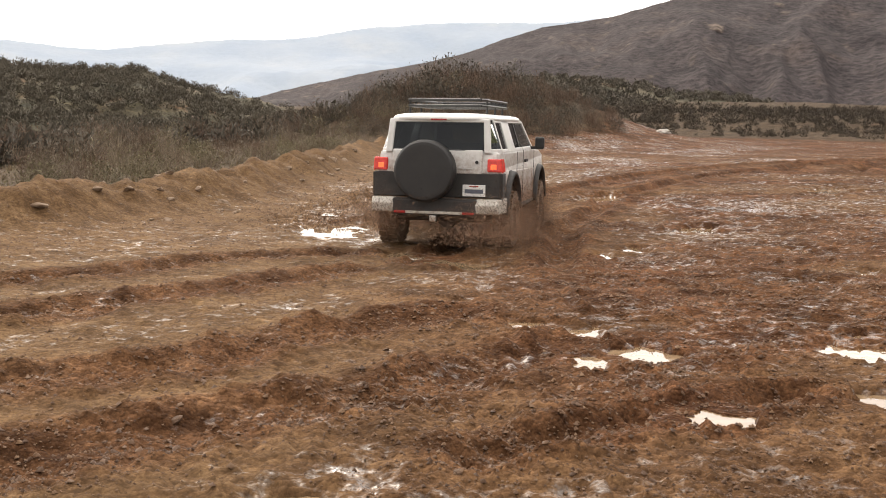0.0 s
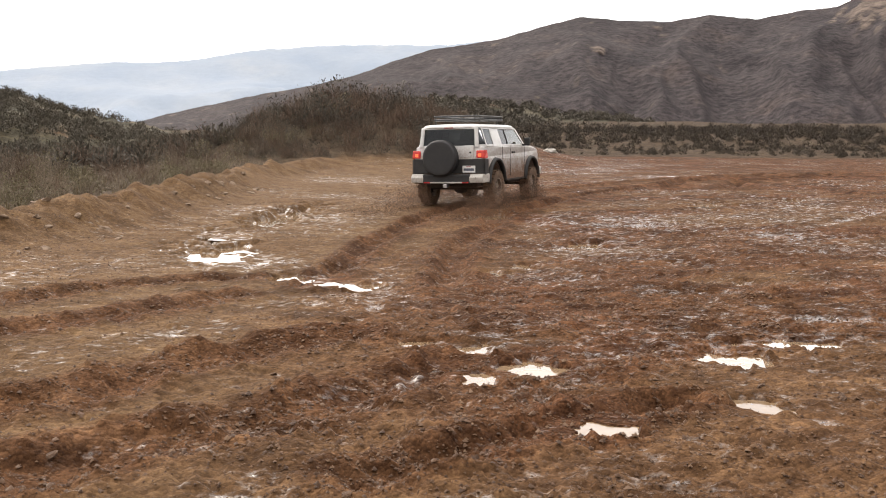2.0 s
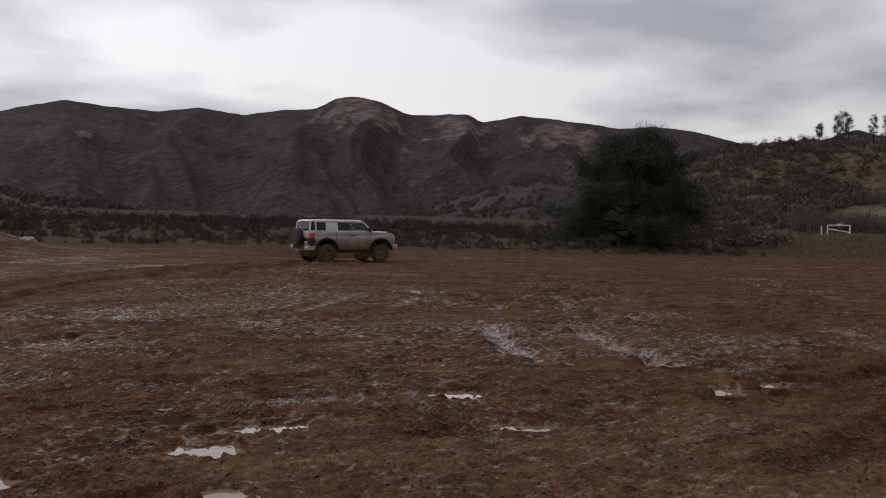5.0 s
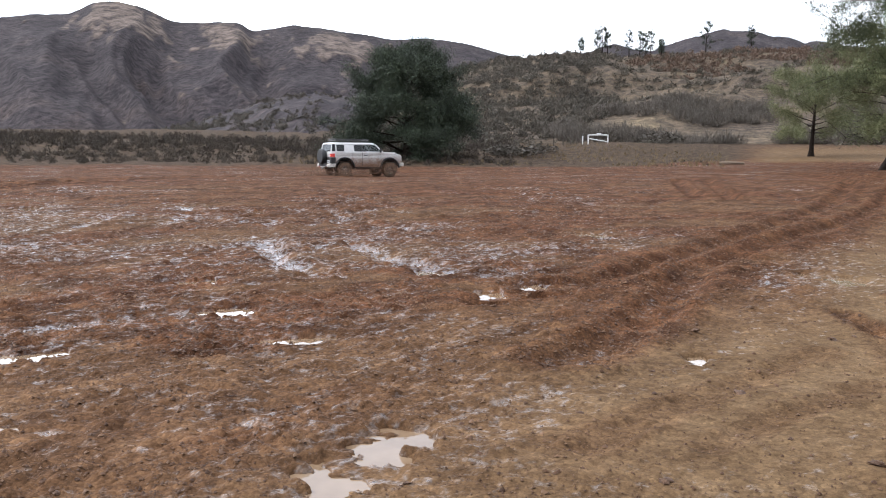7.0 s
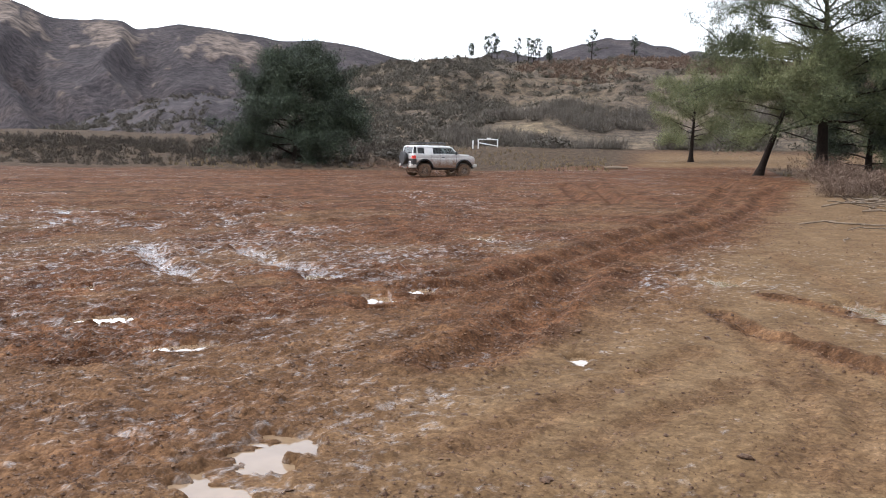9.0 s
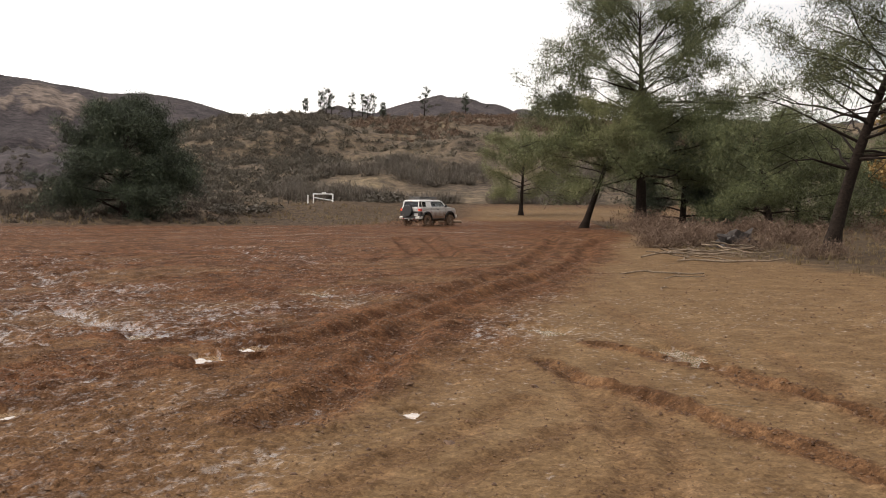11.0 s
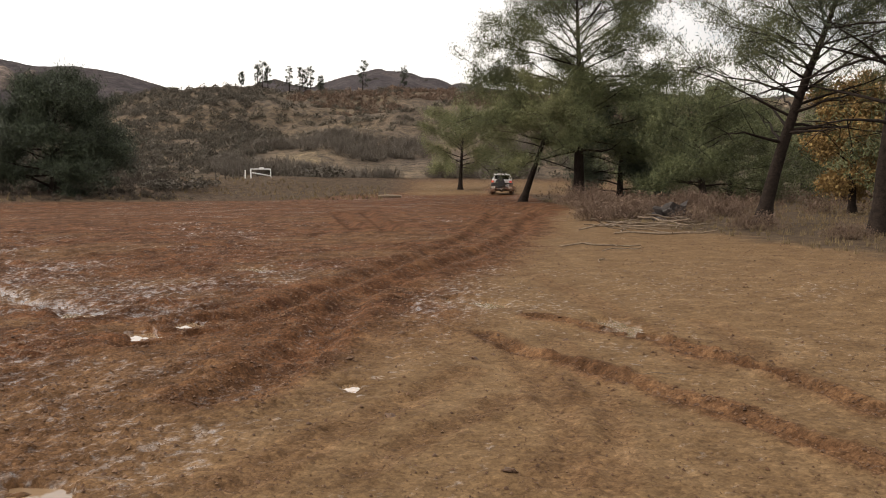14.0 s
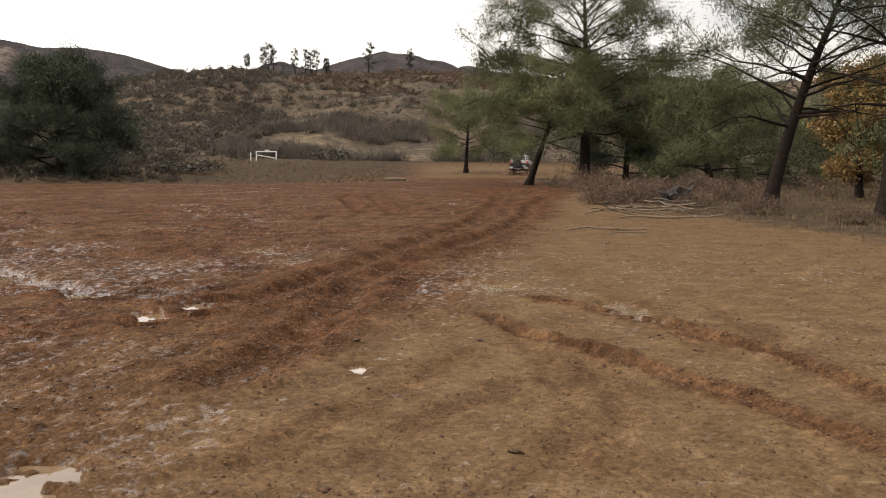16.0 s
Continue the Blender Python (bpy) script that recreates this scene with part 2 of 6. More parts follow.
def mat_hill(name, dark, light, accent, scale=0.05, haze=None):
    m, n, l, b = make_mat(name, 0.95, spec=0.1)
    big, mid, fine = noise_node(n, l, scale, 5, 0.6), noise_node(n, l, scale * 7, 5, 0.65), noise_node(n, l, scale * 40, 4, 0.7)
    col = ramp_node(n, l, big, [(0.35, dark), (0.56, light), (0.7, accent)])
    spots = ramp_node(n, l, mid, [(0.38, (0.62, 0.62, 0.62)), (0.6, (1.15, 1.12, 1.08))])
    # with haze given, the tones below are flattened as distant air would
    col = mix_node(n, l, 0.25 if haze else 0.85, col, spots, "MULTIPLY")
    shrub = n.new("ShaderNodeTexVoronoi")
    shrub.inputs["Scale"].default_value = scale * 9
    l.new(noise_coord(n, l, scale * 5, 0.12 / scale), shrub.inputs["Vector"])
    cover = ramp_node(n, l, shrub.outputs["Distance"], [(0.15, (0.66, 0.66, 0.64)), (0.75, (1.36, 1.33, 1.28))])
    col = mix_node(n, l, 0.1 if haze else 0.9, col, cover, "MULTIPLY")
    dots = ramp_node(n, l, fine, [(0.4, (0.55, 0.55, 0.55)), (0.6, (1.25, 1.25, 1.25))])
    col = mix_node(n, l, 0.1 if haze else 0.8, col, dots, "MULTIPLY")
    rock = ramp_node(n, l, noise_node(n, l, scale * 4, 6, 0.7, stretch=(1, 1, 0.45)), [(0.38, (0.036, 0.028, 0.024)), (0.62, (0.185, 0.142, 0.115))])
    col = mix_node(n, l, attr_node(n, "rock"), col, rock)
    l.new(col, b.inputs["Base Color"])
    domes = math_node(n, l, "MULTIPLY", shrub.outputs["Distance"], -0.9)
    l.new(bump_node(n, l, math_node(n, l, "ADD", domes, math_node(n, l, "MULTIPLY", fine, 0.5)), 0.05 / scale, 0.15 if haze else 0.28), b.inputs["Normal"])
    # haze is painted on: the slope itself glows evenly in the haze colour
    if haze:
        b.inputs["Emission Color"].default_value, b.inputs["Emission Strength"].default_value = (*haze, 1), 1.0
    return m


def mat_leaf(name, stops, rough=0.75):
    m, n, l, b = make_mat(name, rough, spec=0.2)
    g = n.new("ShaderNodeNewGeometry")
    col = ramp_node(n, l, g.outputs["Random Per Island"], stops)
    tone = ramp_node(n, l, noise_node(n, l, 0.5, 3), [(0.3, (0.7, 0.7, 0.7)), (0.7, (1.25, 1.25, 1.2))])
    l.new(mix_node(n, l, 1.0, col, tone, "MULTIPLY"), b.inputs["Base Color"])
    return m


def mat_plain(name, a, c, scale, rough=0.8, metal=0.0, bump=0.0, spec=0.5):
    m, n, l, b = make_mat(name, rough, metal, spec=spec)
    f = noise_node(n, l, scale, 5, 0.65)
    l.new(ramp_node(n, l, f, [(0.3, a), (0.7, c)]), b.inputs["Base Color"])
    if bump:
        l.new(bump_node(n, l, f, bump), b.inputs["Normal"])
    return m


def mat_water():
    m, n, l, b = make_mat("puddle_water", 0.04, spec=0.6)
    l.new(ramp_node(n, l, noise_node(n, l, 3, 3), [(0.3, (0.16, 0.105, 0.06)), (0.7, (0.23, 0.16, 0.10))]), b.inputs["Base Color"])
    l.new(bump_node(n, l, noise_node(n, l, 9, 2), 0.004, 0.35), b.inputs["Normal"])
    return m


MUD = mat_ground()
WATER = mat_water()
SCRUB_HILL = mat_hill("scrub_hillside", (0.027, 0.0225, 0.0255), (0.045, 0.038, 0.041), (0.058, 0.046, 0.045), 0.03)
GRASS_HILL = mat_hill("grassy_hillside", (0.066, 0.052, 0.040), (0.098, 0.076, 0.054), (0.15, 0.118, 0.076), 0.08)
NEAR_HILL = mat_hill("brushy_slope", (0.035, 0.034, 0.022), (0.080, 0.068, 0.045), (0.13, 0.075, 0.045), 0.12)
# pale blue of the distant air is put into this colour and glow
FAR_RANGE = mat_hill("range_painted_haze", (0.10, 0.12, 0.15), (0.13, 0.145, 0.165), (0.16, 0.165, 0.17), 0.004, haze=(0.30, 0.37, 0.46))
BRUSH_DRY = mat_leaf("dry_brush_twigs", [(0.0, (0.13, 0.096, 0.070)), (0.5, (0.18, 0.138, 0.102)), (1.0, (0.25, 0.20, 0.15))])
BRUSH_GREEN = mat_leaf("olive_brush_leaves", [(0.0, (0.080, 0.068, 0.040)), (0.5, (0.132, 0.112, 0.066)), (1.0, (0.20, 0.17, 0.105))])
THICKET = mat_leaf("grey_thicket_twigs", [(0.0, (0.095, 0.080, 0.066)), (0.5, (0.118, 0.100, 0.083)), (1.0, (0.145, 0.124, 0.104))])
BRUSH_RUST = mat_leaf("rusty_brush_twigs", [(0.0, (0.080, 0.050, 0.036)), (0.5, (0.125, 0.081, 0.058)), (1.0, (0.18, 0.125, 0.090))])
CHAPARRAL = mat_leaf("chaparral_leaves", [(0.0, (0.070, 0.060, 0.046)), (0.6, (0.092, 0.079, 0.061)), (1.0, (0.125, 0.108, 0.084))])
EDGE_SCRUB = mat_leaf("brown_edge_scrub", [(0.0, (0.040, 0.031, 0.024)), (0.6, (0.058, 0.046, 0.035)), (1.0, (0.085, 0.068, 0.050))])
BRUSH_DARK = mat_leaf("dark_scrub_leaves", [(0.0, (0.062, 0.053, 0.042)), (0.6, (0.082, 0.070, 0.056)), (1.0, (0.112, 0.097, 0.077))])

# ---------------------------------------------------------------- ground
BERM = [(-16, 6), (-9, 11), (-6.5, 13.9), (-5.3, 16.5), (-4.4, 19.4), (-3.9, 22.9), (-3.2, 29.5), (-3.0, 38.0), (-0.5, 44.0)]
RIGHT_EDGE = [(62, 15.5), (55.5, 13.3), (33.1, 5.4), (28.4, 2.2), (23.9, -0.1), (20.5, -1.9), (14, -6), (6, -14)]
TRACKS = []
PUDDLES = []


def track(pts, depth=0.10, width=0.16):
    TRACKS.append((pts, depth, width))


def puddle(x, y, rx, ry, turn):
    PUDDLES.append((x, y, rx, ry, radians(turn)))


track([(6.0, -0.7), (7.0, 0.17), (7.75, 0.94), (8.3, 1.45), (8.8, 2.2), (9.6, 2.8)], 0.045, 0.10)
track([(7.4, -0.8), (8.45, -0.17), (9.1, 0.41), (9.8, 1.0), (10.2, 1.6), (11.0, 2.6)], 0.045, 0.10)
track([(36.8, 9.8), (28.1, 7.6), (21.1, 6.3), (15.5, 5.8), (12.1, 5.45), (9.7, 4.6), (7.5, 3.9), (6.2, 3.7)], 0.09, 0.24)
track([(37.6, 11.6), (26.1, 8.4), (18.9, 7.1), (14.2, 6.3), (11.9, 6.0), (9.7, 5.65), (7.9, 5.8)], 0.09, 0.24)
track([(36.8, 9.8), (43, 10.9), (49, 13.5), (55, 18)], 0.12, 0.25)
track([(37.6, 11.6), (42, 12.8), (47, 15.5), (53, 20)], 0.12, 0.25)
track([(40.0, 19.9), (30.4, 14.6), (27.2, 12.7)], 0.12, 0.22)
track([(40.7, 18.8), (29.2, 12.65), (26.3, 11.15)], 0.12, 0.22)
track([(-4.3, 9.1), (-3.45, 9.85), (-2.6, 11.2), (-1.2, 12.1)], 0.07, 0.24)
track([(-3.5, 7.4), (-2.7, 8.3), (-1.85, 9.25), (-1.15, 10.4)], 0.07, 0.24)
track([(-2.6, 5.4), (-2.05, 5.76), (-1.6, 6.1), (-1.0, 6.9), (0.1, 7.8)], 0.07, 0.24)
track([(-2.0, 4.1), (-1.6, 4.5), (-1.1, 4.85), (-0.3, 5.4), (0.9, 6.7)], 0.07, 0.24)
track([(0.2, 4.4), (0.5, 4.6), (0.96, 4.9), (2.1, 5.5)], 0.07)
for lane in ([(8.9, 2.27), (7.5, 1.61), (6.21, 1.1), (5.08, 0.87)], [(9.32, 1.94), (7.59, 1.23), (6.27, 0.82), (5.13, 0.63)], [(11.28, 0.71), (9.9, 0.22), (8.69, -0.09)],
             [(15.71, 4.02), (12.36, 2.13), (9.2, 0.78), (8.54, 0.38)], [(7.75, 2.35), (6.44, 2.4), (5.41, 2.47), (4.52, 2.45)], [(6.87, 1.7), (5.82, 1.9), (4.96, 1.96)]):
    track(lane, 0.014, 0.10)
track([(9.7, 26.7), (11.5, 31), (15, 34), (19, 34)], 0.12, 0.25)
track([(11.2, 26.1), (12.9, 29.5), (16, 32), (19.5, 32.5)], 0.12, 0.25)
track([(-0.3, 11), (0.6, 16.2), (2.1, 20.5), (5.2, 25.5), (9.5, 30.5), (15, 34.6), (20, 36.2), (26, 37.6), (34, 39), (41, 37.8)], 0.10, 0.2)
track([(1.3, 10.8), (2.1, 15.8), (3.6, 19.8), (6.5, 24.6), (10.5, 29.2), (15.6, 33), (20.3, 34.6), (26, 36), (34, 37.4), (40.4, 36.2)], 0.10, 0.2)

puddle(-1.89, 15.74, 0.62, 2.2, 4)
puddle(-1.05, 20.8, 0.45, 2.6, -12)
puddle(0.22, 11.27, 0.40, 0.50, 1)
puddle(-0.57, 12.19, 0.20, 0.35, 1)
puddle(0.74, 7.43, 0.24, 0.25, 0)
puddle(1.11, 7.23, 0.16, 0.20, 0)
puddle(1.41, 6.56, 0.20, 0.30, 0)
puddle(1.00, 6.20, 0.11, 0.16, 0)
puddle(4.12, 15.11, 0.34, 0.50, 2)
puddle(2.58, 12.97, 0.18, 0.27, 1)
puddle(2.17, 12.27, 0.15, 0.22, 1)
puddle(-0.60, 3.81, 0.20, 0.12, 0)
puddle(3.34, 7.10, 0.16, 0.14, 0)
puddle(2.61, 5.38, 0.13, 0.16, 0)
puddle(1.52, 5.03, 0.17, 0.16, 0)
puddle(4.75, 12.41, 0.12, 0.22, 1)
puddle(11.06, 22.13, 0.24, 0.9, -30)
puddle(3.19, 20.08, 0.3, 0.9, -27)
puddle(8.64, 21.12, 0.47, 1.1, -29)
puddle(6.86, 9.40, 0.30, 0.28, -25)
puddle(4.71, 10.49, 0.13, 0.19, -23)
puddle(5.84, 7.23, 0.25, 0.17, -24)
puddle(3.77, 7.02, 0.27, 0.18, -30)
puddle(3.03, 6.58, 0.24, 0.25, -21)
puddle(14.20, 17.57, 0.2, 0.7, -29)
puddle(14.54, 20.13, 0.3, 0.5, -30)
puddle(5.47, 5.88, 0.38, 0.15, -40)
puddle(9.17, 7.65, 0.15, 0.25, -31)
puddle(8.32, 6.15, 0.20, 0.18, -45)
puddle(9.20, 6.12, 0.22, 0.20, -45)
puddle(14.92, 8.79, 0.2, 0.4, -30)
puddle(3.42, 3.22, 0.27, 0.34, -40)
puddle(3.92, 3.32, 0.20, 0.30, -50)
puddle(5.89, 7.46, 0.3, 0.27, -53)
puddle(6.88, 3.01, 0.08, 0.17, -54)
puddle(12.13, 3.89, 0.15, 0.26, -52)
puddle(10.66, 1.57, 0.16, 0.7, -53)
puddle(11.94, 3.45, 0.16, 0.38, -52)


def land(x, y):
    """The broad lie of the land, without ruts and clods."""
    d = np.hypot(x, y)
    z = 0.18 * np.exp(-((x - 16) ** 2 + (y - 34) ** 2) / (2 * 10 ** 2))
    z = z - 0.26 * np.exp(-((x - 0.5) ** 2 + (y - 15) ** 2) / (2 * 4.0 ** 2))
    z = z - 0.24 * np.exp(-((x - 42) ** 2 + (y - 36.5) ** 2) / (2 * 6.5 ** 2))
    z = z + 0.042 * np.log1p(np.exp(np.clip((d - 84) / 4, -30, 30))) * 4 * sstep(420, 150, d)
    z = z + 0.014 * np.clip(y - 47, 0, 60) * sstep(0, 12, x) * sstep(90, 50, x)
    # berm along the field's edge, lower brush land behind it
    bd, bs = near_line(x, y, BERM)
    behind = (bs > 0) * sstep(0.3, 5, bd) * (x < 4)
    lump = 0.35 + 0.7 * fbm(x * 0.9, y * 0.9, 3, 5) + 0.6 * fbm(x * 3.1, y * 3.1, 3, 6)
    z = z + 0.52 * np.exp(-(bd / 0.75) ** 2) * lump * sstep(50, 38, y)
    z = z - behind * 1.3 * sstep(2, 40, bd)
    # brushy mound
    z = z + 3.1 * np.exp(-((x - 0.2) ** 2 / (2 * 5.4 ** 2) + (y - 56) ** 2 / (2 * 6.0 ** 2)))
    z = z + 1.3 * np.exp(-((x - 8) ** 2 / (2 * 3.6 ** 2) + (y - 59) ** 2 / (2 * 4.5 ** 2)))
    # grassy bank under the gate
    z = z + 0.7 * np.exp(-((x - 90) ** 2 / (2 * 13 ** 2) + (y - 54) ** 2 / (2 * 6.0 ** 2)))
    # spoil heap on the sandy side
    z = z + 0.16 * np.exp(-((x - 15.2) ** 2 / (2 * 1.6 ** 2) + (y + 1.1) ** 2 / (2 * 0.8 ** 2)))
    z = z + 0.5 * (fbm(x / 9, y / 9, 2, 31) - 0.5) * sstep(60, 90, d)
    return z - 25 * sstep(260, 900, d)


def field_masks(x, y):
    d = np.hypot(x, y)
    n1 = fbm(x * 0.22, y * 0.22, 4, 11)
    n2 = fbm(x * 1.1, y * 1.1, 3, 21)
    bd, bs = near_line(x, y, BERM)
    rd, rs = near_line(x, y, RIGHT_EDGE)
    az = np.degrees(np.arctan2(x, y))
    reach = 68 + 26 * sstep(58, 70, az) + 6 * (n1 - 0.5)
    wild = np.maximum(sstep(-0.4, 1.6, np.where(rs > 0, rd, -rd) + 2.0 * (n2 - 0.5)), sstep(-1.5, 3, d - reach))
    wild = np.maximum(wild, ((bs > 0) & (x < 4)) * sstep(0.2, 1.6, bd + (n2 - 0.5)))
    wild = np.maximum(wild, sstep(0.9, 1.5, np.exp(-((x - 0.6) ** 2 / 60 + (y - 55) ** 2 / 72)) * 4))
    road = sstep(84, 90, d) * sstep(125, 105, d) * sstep(66, 69, az) * sstep(82, 79, az)
    # drier, sandier ground
    sand = sstep(6.3, 2.2, np.hypot((x - 6.2) * 0.8, (y - 0.4) * 1.05) + 3 * (n1 - 0.5))
    line = (y - 2.8) - (x - 8) * 0.20
    sand = np.maximum(sand, sstep(0.9, -0.7, line + 2.2 * (n1 - 0.5)) * sstep(1, 4, x))
    left = 0.72 * sstep(1.4, -1.6, x - 0.16 * (y - 6) + 3.0 * (n1 - 0.5)) * (x < 4)
    sand = np.maximum(sand, left)
    # bands of churned mud along the circling wheel tracks, firmer wet ground between
    th, rr = np.arctan2(x - 10, y + 10), np.hypot(x - 10, y + 10)
    bands = fbm(th * 7.0, rr * 0.75, 3, 161) * 0.75 + fbm(x * 0.8, y * 0.8, 3, 165) * 0.35
    bands = sstep(0.44, 0.60, bands)
    sand = np.maximum(sand, 0.40 * (1 - bands) * sstep(60, 16, d))
    berm = np.exp(-(bd / 1.1) ** 2) * sstep(46, 34, y)
    sand = np.maximum(sand, 0.4 * berm)
    sand = np.maximum(sand, road)
    wild = wild * (1 - road) * (1 - 0.8 * berm)
    dry = np.ones(np.shape(x))
    for pts, depth, width in TRACKS:
        td, _ = near_line(x, y, pts)
        sand = sand * (1 - min(0.8, 15 * depth) * sstep(2.6 * width, 1.2 * width, td + 0.25 * (n2 - 0.5)))
        dry = dry * (1 - 0.6 * sstep(4 * width, 2 * width, td))
    churn = (1 - 0.8 * sand) * (1 - wild)
    wet = np.clip(0.52 + 1.0 * (fbm(x * 0.5, y * 0.5, 3, 41) - 0.45), 0, 1) * (1 - wild) * (1 - 0.30 * sand) * (1 - 0.34 * sstep(7, 22, x)) * dry * (1 - 0.8 * berm)
    return np.clip(wild, 0, 1), np.clip(sand, 0, 1), np.clip(churn, 0, 1), wet


ARCS = []
_g = np.random.default_rng(23)
for _k in range(34):
    # centre, radius, first angle and sweep, depth, half width of one pair of ruts
    ARCS.append((_g.uniform(2, 34), _g.uniform(2, 26), _g.uniform(5, 17), _g.uniform(0, 6.28), _g.uniform(0.7, 2.2), _g.uniform(0.022, 0.048), _g.uniform(0.13, 0.2)))


def arc_ruts(x, y):
    """Pairs of wheel ruts left by a car that drove in circles."""
    z = np.zeros(np.shape(x))
    wob = 0.5 * (fbm(x * 0.5, y * 0.5, 2, 171) - 0.5)
    broken = sstep(0.30, 0.55, fbm(x * 0.7, y * 0.7, 2, 175))
    for cx, cy, radius, a0, sweep, depth, width in ARCS:
        r = np.hypot(x - cx, y - cy)
        m = np.abs(r - radius - 0.8) < 1.9
        if not m.any():
            continue
        rr, turn = r[m] + wob[m], np.mod(np.arctan2(x[m] - cx, y[m] - cy) - a0, 2 * np.pi)
        win = sstep(0, 0.15, turn) * sstep(sweep, sweep - 0.25, turn) * broken[m]
        for off in (0.0, 1.55):
            td = np.abs(rr - radius - off)
            z[m] += win * depth * (0.5 * np.exp(-((td - 1.8 * width) / (0.6 * width)) ** 2) - np.exp(-(td / width) ** 4))
    return z


def relief(x, y, churn, sand, wild):
    """Ruts, clods and ripples."""
    d = np.hypot(x, y)
    ca, sa = math.cos(radians(-28)), math.sin(radians(-28))
    u, v = x * ca + y * sa, -x * sa + y * ca
    z = churn * 0.050 * (fbm(u * 0.55, v * 1.5, 3, 51) - 0.5)
    z = z + churn * 0.026 * (np.abs(2 * fbm(u * 1.8, v * 3.2, 3, 61) - 1) * -1 + 0.25)
    lumps = 1 - np.abs(2 * fbm(x * 3.6, y * 3.6, 2, 71) - 1)
    z = z + churn * (0.022 + 0.03 * sstep(9, 22, d)) * (lumps ** 2 - 0.4) * sstep(60, 28, d) + (0.04 + churn) * 0.036 * (np.abs(2 * vnoise(x * 6.5, y * 6.5, 73) - 1) - 0.4) * sstep(24, 11, d)
    z = z + (0.05 + churn) * 0.032 * (np.abs(2 * vnoise(x * 13, y * 13, 74) - 1) - 0.4) * sstep(10, 5.5, d)
    z = z + (0.10 + churn) * 0.020 * (np.abs(2 * vnoise(x * 24, y * 24, 75) - 1) - 0.4) * sstep(6.5, 4, d)
    clod = np.clip(vnoise(x * 6.5, y * 6.5, 81) - 0.62, 0, 1) * np.clip(vnoise(x * 13, y * 13, 82) + 0.2, 0, 1)
    z = z + (0.25 + churn) * 0.09 * clod * sstep(30, 12, d)
    z = z + 0.030 * (fbm(x * 1.3, y * 1.3, 3, 91) - 0.5) * sand + 0.014 * (fbm(x * 9, y * 9, 2, 95) - 0.5)
    z = z + wild * 0.14 * (fbm(x * 1.4, y * 1.4, 4, 101) - 0.5)
    z = z + arc_ruts(x, y) * churn * sstep(55, 30, d)
    for pts, depth, width in TRACKS:
        td, _ = near_line(x, y, pts)
        wob = 1 + 0.6 * (vnoise(x * 2.5, y * 2.5, 111) - 0.5)
        z = z - depth * wob * np.exp(-(td / width) ** 4) + 0.35 * depth * wob * np.exp(-((td - 1.75 * width) / (0.6 * width)) ** 2)
    return z


def pool_level(px, py, rx, ry, turn):
    k = np.linspace(0, 2 * np.pi, 9)
    u, v = rx * np.cos(k), ry * np.sin(k)
    c, s = math.cos(turn), math.sin(turn)
    return float(np.min(land(px + u * c - v * s, py + u * s + v * c))) - 0.02


def puddle_pit(x, y, z):
    """Levels the ground round each puddle and sinks its bed."""
    wet = np.zeros(np.shape(x))
    for px, py, rx, ry, turn in PUDDLES:
        c, s = math.cos(turn), math.sin(turn)
        reach = 2.4 * max(rx, ry) + 0.03 * math.hypot(px, py)
        m = (np.abs(x - px) < reach) & (np.abs(y - py) < reach)
        if not m.any():
            continue
        xx, yy = x[m], y[m]
        grow = 0.006 * math.hypot(px, py)
        u, v = ((xx - px) * c + (yy - py) * s) / (0.74 * rx + grow), (-(xx - px) * s + (yy - py) * c) / (0.74 * ry + grow)
        wob = 1.9 * (fbm(xx * 2.4 / max(rx, 0.3), yy * 2.4 / max(rx, 0.3), 3, 121) - 0.5)
        r = np.hypot(u, v) + wob
        k = sstep(1.5, 0.75, r)
        level = pool_level(px, py, rx, ry, turn)
        bed = level - 0.050 - 0.03 * sstep(1.0, 0.2, r) + 0.20 * (fbm(xx * 5.5, yy * 5.5, 4, 131, 0.65) - 0.46)
        z[m] = z[m] * (1 - k) + k * bed
        rim = sstep(2.9, 2.2, r) * (r > 1.12)
        z[m] = np.where(rim > 0, np.maximum(z[m], level - 0.006 - 0.5 * (1 - rim)), z[m])
        wet[m] = np.maximum(wet[m], 0.8 * sstep(1.7, 1.0, r))
    return z, wet


def graded(a, b, fine, rate, far, far_rate):
    """Grid lines that open out with the distance from the field's corner."""
    out, x = [0.0], 0.0
    while x < b:
        x += max(fine, rate * x) if x < far[1] else max(fine, far_rate * x)
        out.append(x)
    x = 0.0
    while x > a:
        x -= max(fine, 0.02 * -x) if x > far[0] else max(fine, far_rate * -x)
        out.append(x)
    return np.array(sorted(out))


